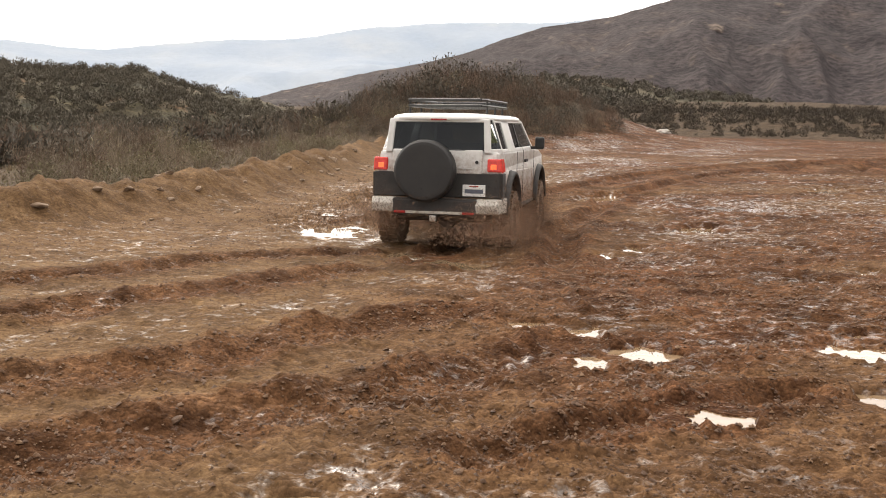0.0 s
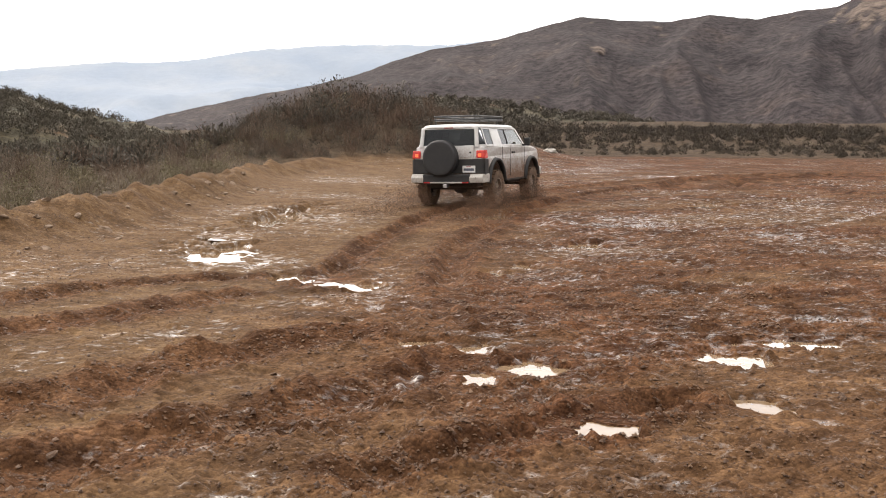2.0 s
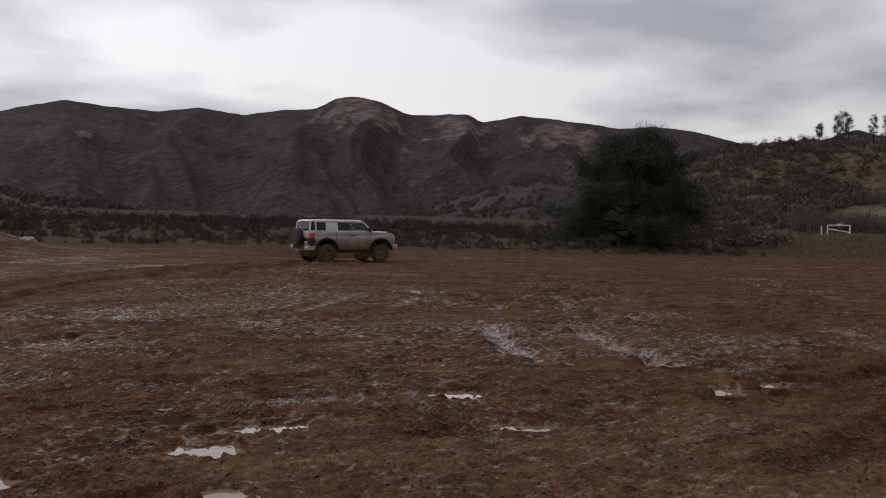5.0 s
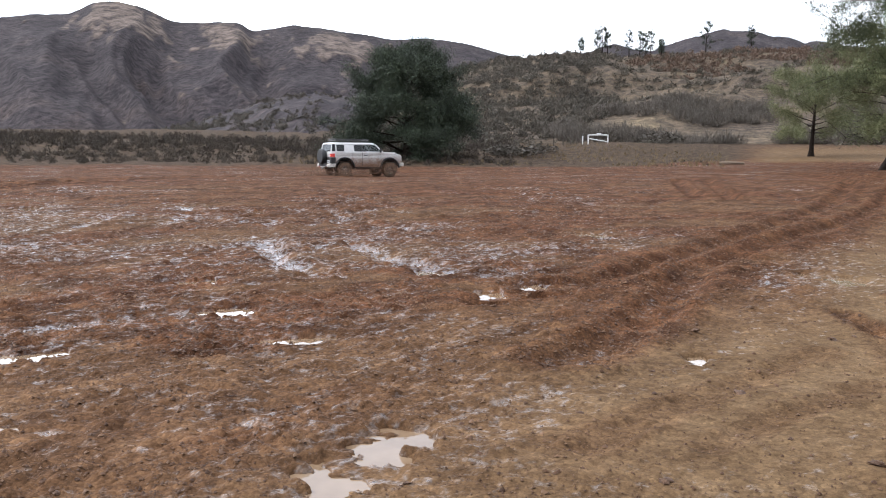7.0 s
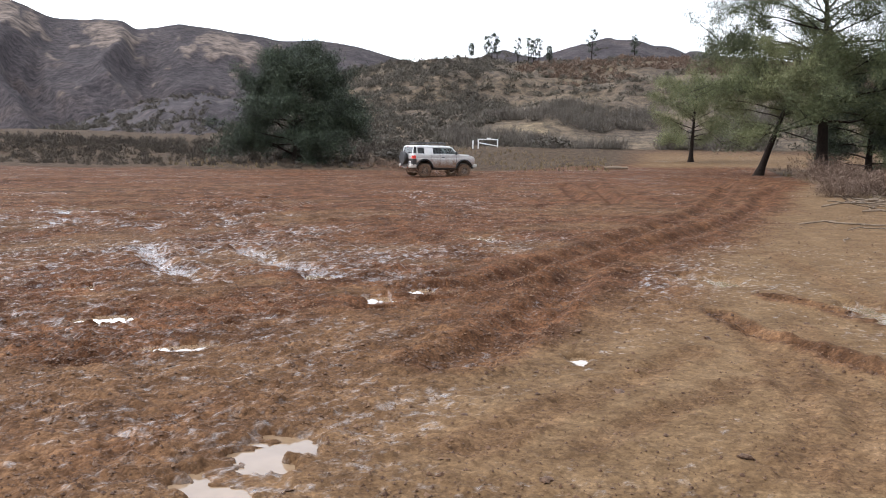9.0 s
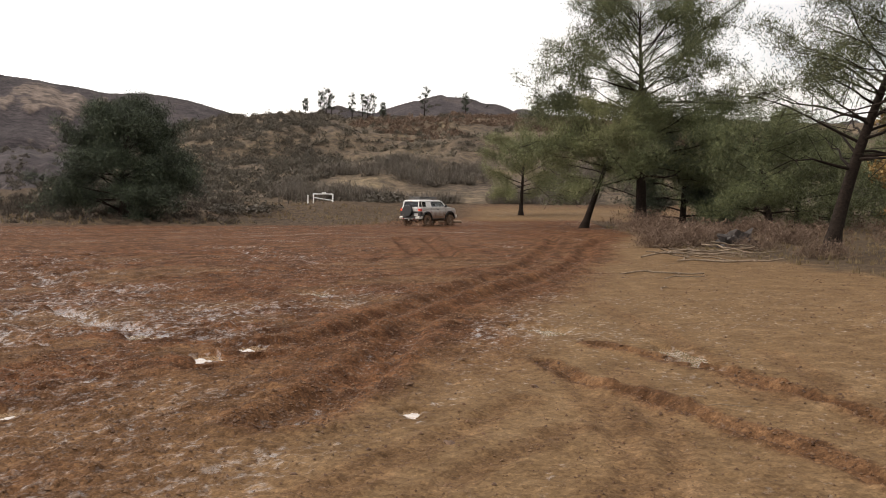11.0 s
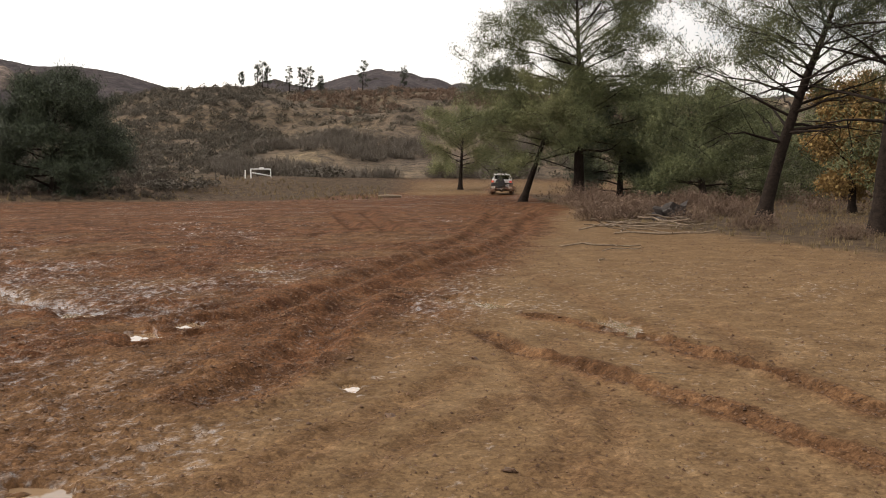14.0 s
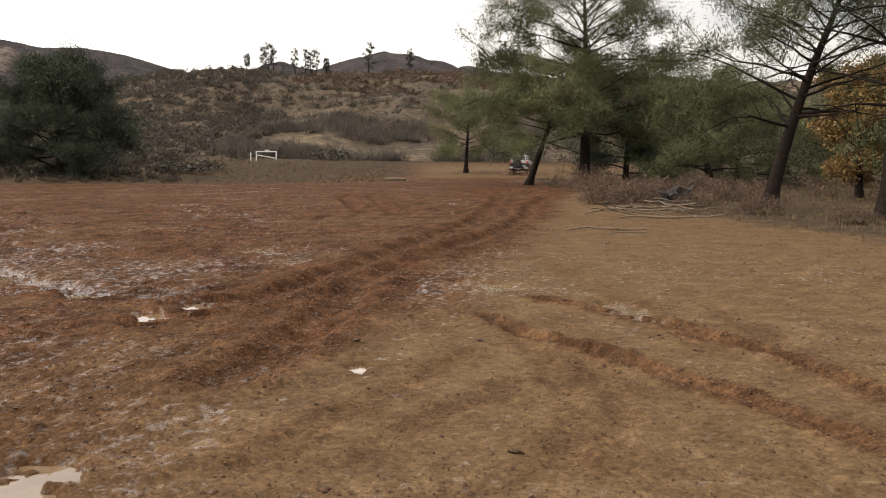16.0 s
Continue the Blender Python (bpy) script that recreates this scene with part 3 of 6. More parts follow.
def build_ground():
    # rings that open out with the distance, rays that are close together over the field
    ring = [0.01, 0.5, 1.0, 1.6, 2.2, 2.8]
    while ring[-1] < 6000:
        ring.append(ring[-1] * (1.0045 if ring[-1] < 11 else 1.0062 if ring[-1] < 30 else 1.0105 if ring[-1] < 100 else 1.03 if ring[-1] < 135 else 1.2))
    ray = np.concatenate([np.arange(-31, 101, 0.185), np.linspace(101, 329, 77)])
    A, R = np.meshgrid(np.radians(ray), np.array(ring), indexing="ij")
    X, Y = 0.2 + R * np.sin(A), -0.1 + R * np.cos(A)
    x, y = X.ravel(), Y.ravel()
    z = land(x, y)
    wild, sand, churn, wet = field_masks(x, y)
    close = (np.abs(x) < 130) & (np.abs(y) < 110)
    r = np.zeros(len(x))
    r[close] = relief(x[close], y[close], churn[close], sand[close], wild[close])
    # water gathers in the hollows between the clods
    wet = wet * (0.68 + 0.55 * sstep(0.012, -0.045, r))
    z, pool = puddle_pit(x, y, z + r)
    me = arrays_mesh("ground", np.stack([x, y, z], 1), grid_faces(len(ray), len(ring))[:, ::-1], True)
    for name, val in (("wild", wild), ("sand", sand), ("wet", np.maximum(wet, pool * 0.65))):
        attribute(me, name, val)
    me.materials.append(MUD)
    tagged(new("ground", me), label="churned wet red-brown mud field with ruts and sandy patches", category="ground", kind="structure")


build_ground()


def build_puddles():
    for px, py, rx, ry, turn in PUDDLES:
        level = pool_level(px, py, rx, ry, turn)
        k = 20
        vs = [(1.8 * rx * math.cos(2 * math.pi * i / k), 1.8 * ry * math.sin(2 * math.pi * i / k), 0) for i in range(k)]
        vs = [(a * (0.85 + 0.3 * random.random()), b * (0.85 + 0.3 * random.random()), 0) for a, b, _ in vs] + [(0, 0, 0)]
        me = arrays_mesh("puddle", vs, [(i, (i + 1) % k, k) for i in range(k)])
        me.materials.append(WATER)
        ob = new("puddle", me)
        ob.matrix_world = pose(px, py, level - 0.014, 0, 0, math.degrees(turn))
        tagged(ob, label="shallow muddy rainwater puddle reflecting the sky", category="puddle", group="puddles on the field", kind="structure")


build_puddles()


def standing_water():
    """Rainwater that stands in the lowest hollows of the churned mud."""
    gx, gy = graded(-10, 75, 0.22, 0.02, (-26, 115), 0.13), graded(0, 52, 0.22, 0.02, (-6, 80), 0.13)
    X, Y = np.meshgrid(gx, gy, indexing="ij")
    x, y = X.ravel(), Y.ravel()
    wild, sand, churn, wet = field_masks(x, y)
    pts = np.random.default_rng(5).uniform((2, 4), (40, 40), (20000, 2))
    w2, s2, c2, _ = field_masks(pts[:, 0], pts[:, 1])
    low = np.percentile(relief(pts[:, 0], pts[:, 1], c2, s2, w2)[c2 > 0.8], 3.5)
    spread = fbm(x * 0.30, y * 0.30, 3, 141)
    z = land(x, y) + low + 0.055 * (spread - 0.5) - 0.10 * sand - 0.5 * wild - 0.25 * (1 - churn) - 0.045 * sstep(12, 28, np.hypot(x, y)) - 0.05 * np.exp(-((x - 9.8) ** 2 + (y - 11) ** 2) / 14)
    for pts, depth, width in TRACKS:
        z = z - 0.25 * sstep(6 * width, 3 * width, near_line(x, y, pts)[0])
    me = arrays_mesh("standing_water", np.stack([x, y, z], 1), grid_faces(len(gx), len(gy)), True)
    me.materials.append(WATER)
    tagged(new("standing_water", me), label="thin rainwater standing in ruts and hollows", category="water", kind="structure")


standing_water()


# ---------------------------------------------------------------- hills
def polar(az, r):
    a = np.radians(az)
    return r * np.sin(a), r * np.cos(a)


HILL_SHAPES = {}


def hill(name, crest, dist, foot, zfoot, material, label, spur=0.25, freq=0.35, bow=1.0, nu=260, nv=60, seed=3, rocks=(), back=0.5, rough=0.006, run=0.0):
    """A ridge. crest: (bearing, height angle) as seen from the field; dist: how far the crest is, at its two ends; foot: share of that at the foot."""
    az = np.linspace(crest[0][0], crest[-1][0], nu)
    el = np.interp(az, [c[0] for c in crest], [c[1] for c in crest])
    kern = np.array([1, 2, 3, 2, 1]) / 9.0
    el = np.convolve(np.pad(el, 2, mode="edge"), kern, "valid")
    D = np.interp(az, [crest[0][0], crest[-1][0]], dist)
    zc = EYE_Z + D * np.tan(np.radians(el)) + D * rough * (fbm(az * 2.3, az * 0 + seed, 3, seed) - 0.5)
    v = np.concatenate([np.linspace(0, 1, nv), np.linspace(1, 1 + back, nv // 4)[1:]])
    A, V = np.meshgrid(az, v, indexing="ij")
    Dm, Zc = D[:, None], zc[:, None]
    R = Dm * (foot + (1 - foot) * V)
    front = np.clip(V, 0, 1)
    PX, PY = polar(A, R)
    size = 1.0 / freq
    wx, wy = fbm(PX / size * 0.6, PY / size * 0.6, 2, seed + 5) - 0.5, fbm(PX / size * 0.6, PY / size * 0.6, 2, seed + 6) - 0.5
    ribs = 1 - np.abs(2 * vnoise(PX / size + 1.5 * wx, PY / size + 1.5 * wy, seed + 9) - 1) ** 1.0
    ribs = 0.68 * ribs + 0.32 * (1 - np.abs(2 * vnoise(PX / size * 2.6 + 3 * wx, PY / size * 2.6 + 3 * wy, seed + 10) - 1) ** 1.0)
    if run:
        # long spurs from the crest to the foot, each with smaller side ribs
        lean = A / run + 1.1 * (fbm(PX / size, PY / size, 2, seed + 15) - 0.5) + 0.35 * V
        long_rib = 1 - np.abs(2 * vnoise(lean, V * 0.9, seed + 16) - 1)
        side_rib = 1 - np.abs(2 * vnoise(lean * 2.7 + V, V * 2.2, seed + 17) - 1)
        ribs = 0.55 * long_rib ** 0.8 + 0.20 * side_rib + 0.25 * ribs
    shape = front ** bow
    env = np.sin(np.pi * front) ** 0.8 * (1 - 0.55 * sstep(0.6, 1.0, front))
    Z = zfoot + (Zc - zfoot) * shape + (Zc - zfoot) * spur * env * (ribs - 0.62) * 1.6
    Z = Z + (Zc - zfoot) * 0.02 * env * (fbm(A * 1.8, V * 9, 4, seed + 13) - 0.5) * 2
    Z = np.where(V > 1, Zc - (Zc - zfoot) * (V - 1) / back * 0.8, Z)
    rock = np.zeros_like(Z)
    for ra, rw, rv, rh in rocks:
        g = np.exp(-((A - ra) / rw) ** 2 - ((V - rv) / rh) ** 2) + 1.6 * (fbm(A * 1.6, V * 16, 4, seed + 21) - 0.5)
        rock = np.maximum(rock, 0.85 * sstep(0.35, 0.60, g))
    crag = np.abs(2 * fbm(A * 2.0, V * 7, 3, seed + 31) - 1)
    R = R - rock * 0.006 * Dm * (0.5 + crag) * (V < 1)
    X, Y = polar(A, R)
    me = arrays_mesh(name, np.stack([X.ravel(), Y.ravel(), Z.ravel()], 1), grid_faces(nu, len(v)), True)
    attribute(me, "rock", rock.ravel())
    me.materials.append(material)
    tagged(new(name, me), label=label, category="hill", kind="structure")
    HILL_SHAPES[name] = (X, Y, Z, V, rock)


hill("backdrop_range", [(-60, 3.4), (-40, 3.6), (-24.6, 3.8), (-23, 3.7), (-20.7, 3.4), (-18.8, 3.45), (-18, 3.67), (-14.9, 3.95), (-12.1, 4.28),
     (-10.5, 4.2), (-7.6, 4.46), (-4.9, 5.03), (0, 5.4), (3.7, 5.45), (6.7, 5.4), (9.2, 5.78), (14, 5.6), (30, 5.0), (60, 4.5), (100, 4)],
     (4200, 4200), 0.55, -120, FAR_RANGE, "distant mountain range with pale blue haze painted on as a glow", spur=0.20, freq=0.0016, bow=1.2, seed=7, rough=0.002)
hill("mountain", [(-13, 0.2), (-10.2, 1.2), (-7.6, 1.8), (-4.9, 2.4), (-1.6, 3.0), (1.2, 3.65), (3.5, 4.5), (5.7, 5.17), (7.7, 5.44), (9.7, 5.78), (12.4, 6.5), (14.5, 7.0),
     (16.8, 6.73), (19.5, 6.6), (21.9, 6.94), (24.3, 6.58), (26.6, 6.97), (28.6, 7.1), (29.6, 7.71), (30.9, 7.91), (32.5, 7.57), (34, 6.85), (35, 6.85),
     (36.7, 6.95), (37.7, 6.93), (38.4, 6.43), (40.7, 6.85), (42, 6.78), (46.7, 6.1), (48.7, 6.2), (51.2, 5.83), (53, 5.3), (56, 4.6), (62, 3)],
     (640, 820), 0.55, -12, SCRUB_HILL, "dark scrub-covered mountain with rocky sandstone cliffs", run=3.4, spur=0.19, freq=0.0085, bow=1.0, nu=420, nv=90, seed=12, rough=0.0015,
     rocks=((31.4, 2.6, 0.84, 0.16), (37.0, 1.4, 0.86, 0.14), (44.0, 3.0, 0.80, 0.14), (15.6, 0.35, 0.60, 0.02)))
hill("hill_left", [(-62, 3.5), (-40, 3.4), (-30, 3.1), (-24.7, 2.6), (-21.3, 2.35), (-19.2, 2.3), (-17.7, 2.45), (-15.9, 1.85), (-14.4, 1.4), (-12.8, 1.1),
     (-10.2, 0.6), (-7, -0.2), (-3, -1.2)], (120, 170), 0.40, -3.5, NEAR_HILL, "brush-covered low hill beyond the field's berm", spur=0.16, freq=0.03, bow=0.9, seed=21)
hill("spur_hill", [(-1, 0.5), (3.8, 2.3), (7, 2.35), (10.4, 2.05), (13.6, 1.5), (17.3, 1.25), (19.8, 0.5), (21.6, -0.3), (24, -1)], (190, 210), 0.5, -2.5,
     NEAR_HILL, "low brushy spur at the mountain's foot", spur=0.18, freq=0.03, seed=25, nu=160, nv=40)
hill("foothill", [(22, -0.9), (26.6, -0.2), (31.3, 0.4), (35.4, 1.25), (37.7, 2.1), (40.1, 2.8), (42.1, 3.0), (44.1, 2.7), (48, 2.2), (54, 2.6), (60, 2.5)], (300, 260), 0.45, -2.0,
     SCRUB_HILL, "scrubby foothill spurs below the mountain", run=4.5, spur=0.36, freq=0.016, seed=28, nu=220, nv=50)
hill("hill_behind", [(54, 3.5), (58, 5.3), (59.3, 5.85), (60, 5.8), (61, 5.25), (62.6, 5.6), (64.3, 6.1), (65.9, 6.45), (67.6, 6.2), (69.6, 5.7), (71.7, 5.45), (76, 4.8), (90, 4.6), (110, 4)],
     (560, 560), 0.5, 0, SCRUB_HILL, "dark rounded hilltop behind the grassy slope", run=4.0, spur=0.2, freq=0.012, seed=33, nu=200, nv=40)
hill("hill_right", [(38, -0.6), (41, 0.2), (44, 1.6), (48, 3.6), (51.1, 4.6), (52.8, 5.0), (54.5, 5.1), (56.5, 5.3), (58.5, 5.3), (60.3, 5.05), (62, 5.1), (65, 5.15), (67, 5.3), (69.6, 5.2), (73, 5.0), (79.6, 5.0),
     (86, 4.6), (94, 4.2), (110, 4), (130, 3.5)], (250, 250), 0.47, 1.0, GRASS_HILL, "grassy brown slope dotted with scrub", spur=0.16, freq=0.022, seed=37, nu=300, nv=70)


# ---------------------------------------------------------------- scrub and grass
rng = np.random.default_rng(7)


def bush_proto(seed, stems=34, leaves=130, spread=0.55, leaf=0.05, stem_w=0.014, dome=0.8):
    """A unit bush one metre tall, as triangles: twigs that fan out, and small leaves on them."""
    g = np.random.default_rng(seed)
    V, F = [], []

    def tri(a, b, c):
        F.append((len(V), len(V) + 1, len(V) + 2))
        V.extend((a, b, c))

    for _ in range(stems):
        az, out = g.uniform(0, 2 * np.pi), spread * g.uniform(0.15, 1) ** 0.7
        top = (1 - dome * 0.6 * (out / spread) ** 2) * g.uniform(0.65, 1.05)
        base = np.array([0.12 * g.normal(), 0.12 * g.normal(), -0.05])
        tip = np.array([out * np.cos(az), out * np.sin(az), top])
        mid = base * 0.45 + tip * 0.55 + np.array([0.10 * np.cos(az), 0.10 * np.sin(az), -0.04])
        side = np.array([-np.sin(az + g.normal()), np.cos(az + g.normal()), 0]) * stem_w
        tri(base - side, base + side, mid)
        tri(mid - side * 0.7, mid + side * 0.7, tip)
        for _ in range(2):
            e = tip + g.normal(0, 0.13, 3)
            tri(mid * 0.5 + tip * 0.5, mid * 0.5 + tip * 0.5 + side * 0.8, e)
    for _ in range(leaves):
        az, r = g.uniform(0, 2 * np.pi), spread * np.sqrt(g.uniform(0, 1.1))
        h = (1 - dome * 0.6 * (r / spread) ** 2) * (1 - 0.75 * g.uniform(0, 1) ** 1.6)
        c = np.array([r * np.cos(az), r * np.sin(az), h])
        tri(*(c + g.normal(0, leaf, (3, 3)) * np.array([1, 1, 1.3])))
    return np.array(V), np.array(F)


def tuft_proto(seed, blades=12, lean=0.35, width=0.03):
    g = np.random.default_rng(seed)
    V, F = [], []
    for _ in range(blades):
        az, o = g.uniform(0, 2 * np.pi), g.uniform(0.05, lean)
        b = g.normal(0, 0.10, 2)
        s = np.array([-np.sin(az), np.cos(az)]) * width
        F.append((len(V), len(V) + 1, len(V) + 2))
        V += [(b[0] - s[0], b[1] - s[1], -0.03), (b[0] + s[0], b[1] + s[1], -0.03), (b[0] + o * np.cos(az), b[1] + o * np.sin(az), g.uniform(0.5, 1))]
    return np.array(V), np.array(F)


def clump_proto(seed, n=46, k=1.0):
    """A far shrub: a low uneven dome of small ragged sprays, dense enough to shade itself."""
    g = np.random.default_rng(seed)
    V, F = [], []
    for _ in range(n):
        az, up, r = g.uniform(0, 6.283), math.asin(g.uniform(0.0, 1.0)), g.uniform(0.45, 1.08)
        c = np.array([0.50 * r * math.cos(az) * math.cos(up), 0.50 * r * math.sin(az) * math.cos(up), 0.05 + 0.72 * r * math.sin(up)])
        d = c / np.linalg.norm(c) * 0.13 * k + g.normal(0, 0.05 * k, 3)
        w = np.cross(d, g.normal(0, 1, 3))
        w *= 0.062 * k / (np.linalg.norm(w) + 1e-9)
        F.append((len(V), len(V) + 1, len(V) + 2))
        V += [c - w - d, c + w - d, c + d]
    return np.array(V), np.array(F)


def scatter(name, protos, pos, size, material, label, category, tall=None, kind="stuff", smooth=False):
    """One mesh of many copies of a few prototypes."""
    if len(pos) == 0:
        return None
    pos, size = np.asarray(pos), np.asarray(size)
    tall = size if tall is None else tall
    pick = rng.integers(0, len(protos), len(pos))
    VV, FF, off = [], [], 0
    for k, (V, F) in enumerate(protos):
        m = pick == k
        if not m.any():
            continue
        p, s, h = pos[m], size[m], tall[m]
        a = rng.uniform(0, 2 * np.pi, m.sum())
        c, sn = np.cos(a)[:, None], np.sin(a)[:, None]
        x = (V[None, :, 0] * c - V[None, :, 1] * sn) * s[:, None] + p[:, 0:1]
        y = (V[None, :, 0] * sn + V[None, :, 1] * c) * s[:, None] + p[:, 1:2]
        z = V[None, :, 2] * h[:, None] + p[:, 2:3]
        VV.append(np.stack([x, y, z], 2).reshape(-1, 3))
        FF.append((F[None] + (np.arange(m.sum()) * len(V))[:, None, None] + off).reshape(-1, 3))
        off += m.sum() * len(V)
    me = arrays_mesh(name, np.concatenate(VV), np.concatenate(FF), smooth)
    me.materials.append(material)
    return tagged(new(name, me), label=label, category=category, kind=kind)


def on_land(xy, sink=0.06):
    return np.column_stack([xy, land(xy[:, 0], xy[:, 1]) - sink])


def scatter_box(n, x0, x1, y0, y1, keep):
    p = np.column_stack([rng.uniform(x0, x1, n), rng.uniform(y0, y1, n)])
    return p[keep(p[:, 0], p[:, 1])]


TWIGGY = [bush_proto(s, 62, 46, 0.55, 0.018, 0.008, 0.7) for s in (1, 2, 3)]
LEAFY = [bush_proto(s, 26, 330, 0.6, 0.021, 0.009, 1.0) for s in (4, 5, 6)]
TUFTS = [tuft_proto(s) for s in (7, 8, 9)]
SCRUBBY = [bush_proto(s, 14, 60, 0.6, 0.055, 0.02, 0.9) for s in (14, 15, 16)]
SOFT = [bush_proto(s, 34, 24, 0.7, 0.03, 0.022, 0.9) for s in (17, 18, 19)]
CLUMPS = [clump_proto(s) for s in (10, 11, 12, 13)]
FINE_CLUMPS = [clump_proto(s, 96, 0.6) for s in (21, 22, 23, 24)]


def behind_berm(x, y):
    bd, bs = near_line(x, y, BERM)
    return (bs > 0) & (bd > 0.9) & (x < 2)


def bushes():
    # tall dry brush behind the berm
    p = scatter_box(2600, -34, 2, 8, 62, lambda x, y: behind_berm(x, y) & (vnoise(x * 0.35, y * 0.35, 3) > 0.22) & (np.degrees(np.arctan2(x, y)) > -33))
    p = p[:1050]
    bd, _ = near_line(p[:, 0], p[:, 1], BERM)
    s = rng.uniform(0.5, 1.3, len(p)) * (0.62 + 0.6 * sstep(2, 12, bd))
    belt = bd + 5 * (vnoise(p[:, 0] * 0.3, p[:, 1] * 0.3, 43) - 0.5)
    roll = rng.random(len(p))
    dark = (belt > 10) & (roll < 0.75)
    olive = ~dark & (roll < np.where(belt < 4.5, 0.55, 0.22))
    rust = ~dark & ~olive & (roll > 0.72)
    dry = ~dark & ~olive & ~rust
    scatter("dry_brush", TWIGGY, on_land(p[dry]), s[dry] * 1.1, BRUSH_DRY, "tall bare grey-brown brush behind the berm", "brush", tall=s[dry] * 1.2)
    scatter("rusty_brush", TWIGGY, on_land(p[rust]), s[rust] * 1.2, BRUSH_RUST, "bare reddish-brown brush behind the berm", "brush", tall=s[rust] * 1.2)
    scatter("olive_brush", LEAFY, on_land(p[olive]), s[olive] * 1.2, BRUSH_GREEN, "olive green chaparral bushes behind the berm", "brush", tall=s[olive])
    scatter("dark_brush", FINE_CLUMPS, on_land(p[dark]), s[dark] * 1.4, BRUSH_DARK, "dark green chaparral bushes further behind the berm", "brush", tall=s[dark] * 1.2)
    # mound
    p = scatter_box(1500, -13, 11, 42, 68, lambda x, y: (np.exp(-((x - 0.6) ** 2 / 60 + (y - 55) ** 2 / 72)) > 0.22))[:520]
    top = np.exp(-((p[:, 0] - 0.6) ** 2 / 60 + (p[:, 1] - 55) ** 2 / 72))
    s = rng.uniform(0.5, 1.5, len(p)) * (0.35 + 1.0 * top)
    half = rng.random(len(p)) < 0.62
    scatter("mound_dry_brush", TWIGGY, on_land(p[half]), s[half] * 1.1, BRUSH_RUST, "bare brown brush on the mound", "brush")
    scatter("mound_brush", LEAFY, on_land(p[~half]), s[~half] * 1.2, BRUSH_DARK, "dark green-brown brush covering the mound", "brush")
    # rough edge round the far side of the field
    def rim(x, y):
        d, az = np.hypot(x, y), np.degrees(np.arctan2(x, y))
        return (d > 68 + 5 * vnoise(x * 0.2, y * 0.2, 9)) & (d < 128) & (az > 7) & ((az < 54) | ((az < 66) & (d < 84) & (rng.random(len(x)) < 0.3))) & (vnoise(x * 0.15, y * 0.15, 19) + (d - 68) / 60 > 0.30)
    p = scatter_box(5200, 5, 110, 25, 125, rim)[:2200]
    s = rng.uniform(0.3, 0.75, len(p)) * np.where(np.degrees(np.arctan2(p[:, 0], p[:, 1])) > 54, 0.5, 1) * (0.7 + 0.6 * sstep(75, 110, np.hypot(p[:, 0], p[:, 1])))
    half = rng.random(len(p)) < 0.5
    scatter("edge_dry_brush", FINE_CLUMPS, on_land(p[half]), s[half] * 1.5, EDGE_SCRUB, "grey-brown scrub along the field's far edge", "brush")
    scatter("edge_brush", FINE_CLUMPS, on_land(p[~half]), s[~half] * 1.5, EDGE_SCRUB, "low olive scrub along the field's far edge", "brush")
    # dry grass on the wooded side and at the edges
    def wooded(x, y):
        rd, rs = near_line(x, y, RIGHT_EDGE)
        return (rs > 0) & (rd > 0.2) & (x > 12) & (vnoise(x * 0.3, y * 0.3, 29) + 0.35 * vnoise(x * 1.5, y * 1.5, 30) > 0.45)
    p = scatter_box(16000, 12, 75, -14, 17, wooded)[:5200]
    s = rng.uniform(0.10, 0.30, len(p))
    scatter("dry_grass", TUFTS, on_land(p, 0.02), s, GRASS_DRY, "dry straw-coloured grass under the trees", "grass")
    p = scatter_box(9000, -14, 90, 8, 100, lambda x, y: ((np.hypot(x, y) > 70) & (np.hypot(x, y) < 84) & (vnoise(x * 0.2, y * 0.2, 61) > 0.45) & (np.arctan2(x, y) < 1.16) & (np.arctan2(x, y) > 0.7)) | ((np.hypot(x, y) > 84) & (np.hypot(x, y) < 125) & (np.arctan2(x, y) > 0.94) & (np.arctan2(x, y) < 1.15)) | (behind_berm(x, y) & (y < 40)))[:3600]
    scatter("edge_grass", TUFTS, on_land(p, 0.02), rng.uniform(0.2, 0.45, len(p)), GRASS_DRY, "straw-coloured grass along the field's edges", "grass")
    p = scatter_box(2600, 30, 105, -20, 24, lambda x, y: wooded(x, y) & (np.hypot(x, y) > 42))[:420]
    s = rng.uniform(0.4, 1.0, len(p))
    scatter("wood_brush", SCRUBBY, on_land(p), s, BRUSH_RUST, "brown brush between the pines", "brush")


GRASS_DRY = mat_leaf("dry_grass_blades", [(0.0, (0.095, 0.066, 0.034)), (0.5, (0.165, 0.120, 0.064)), (1.0, (0.245, 0.185, 0.108))])
bushes()


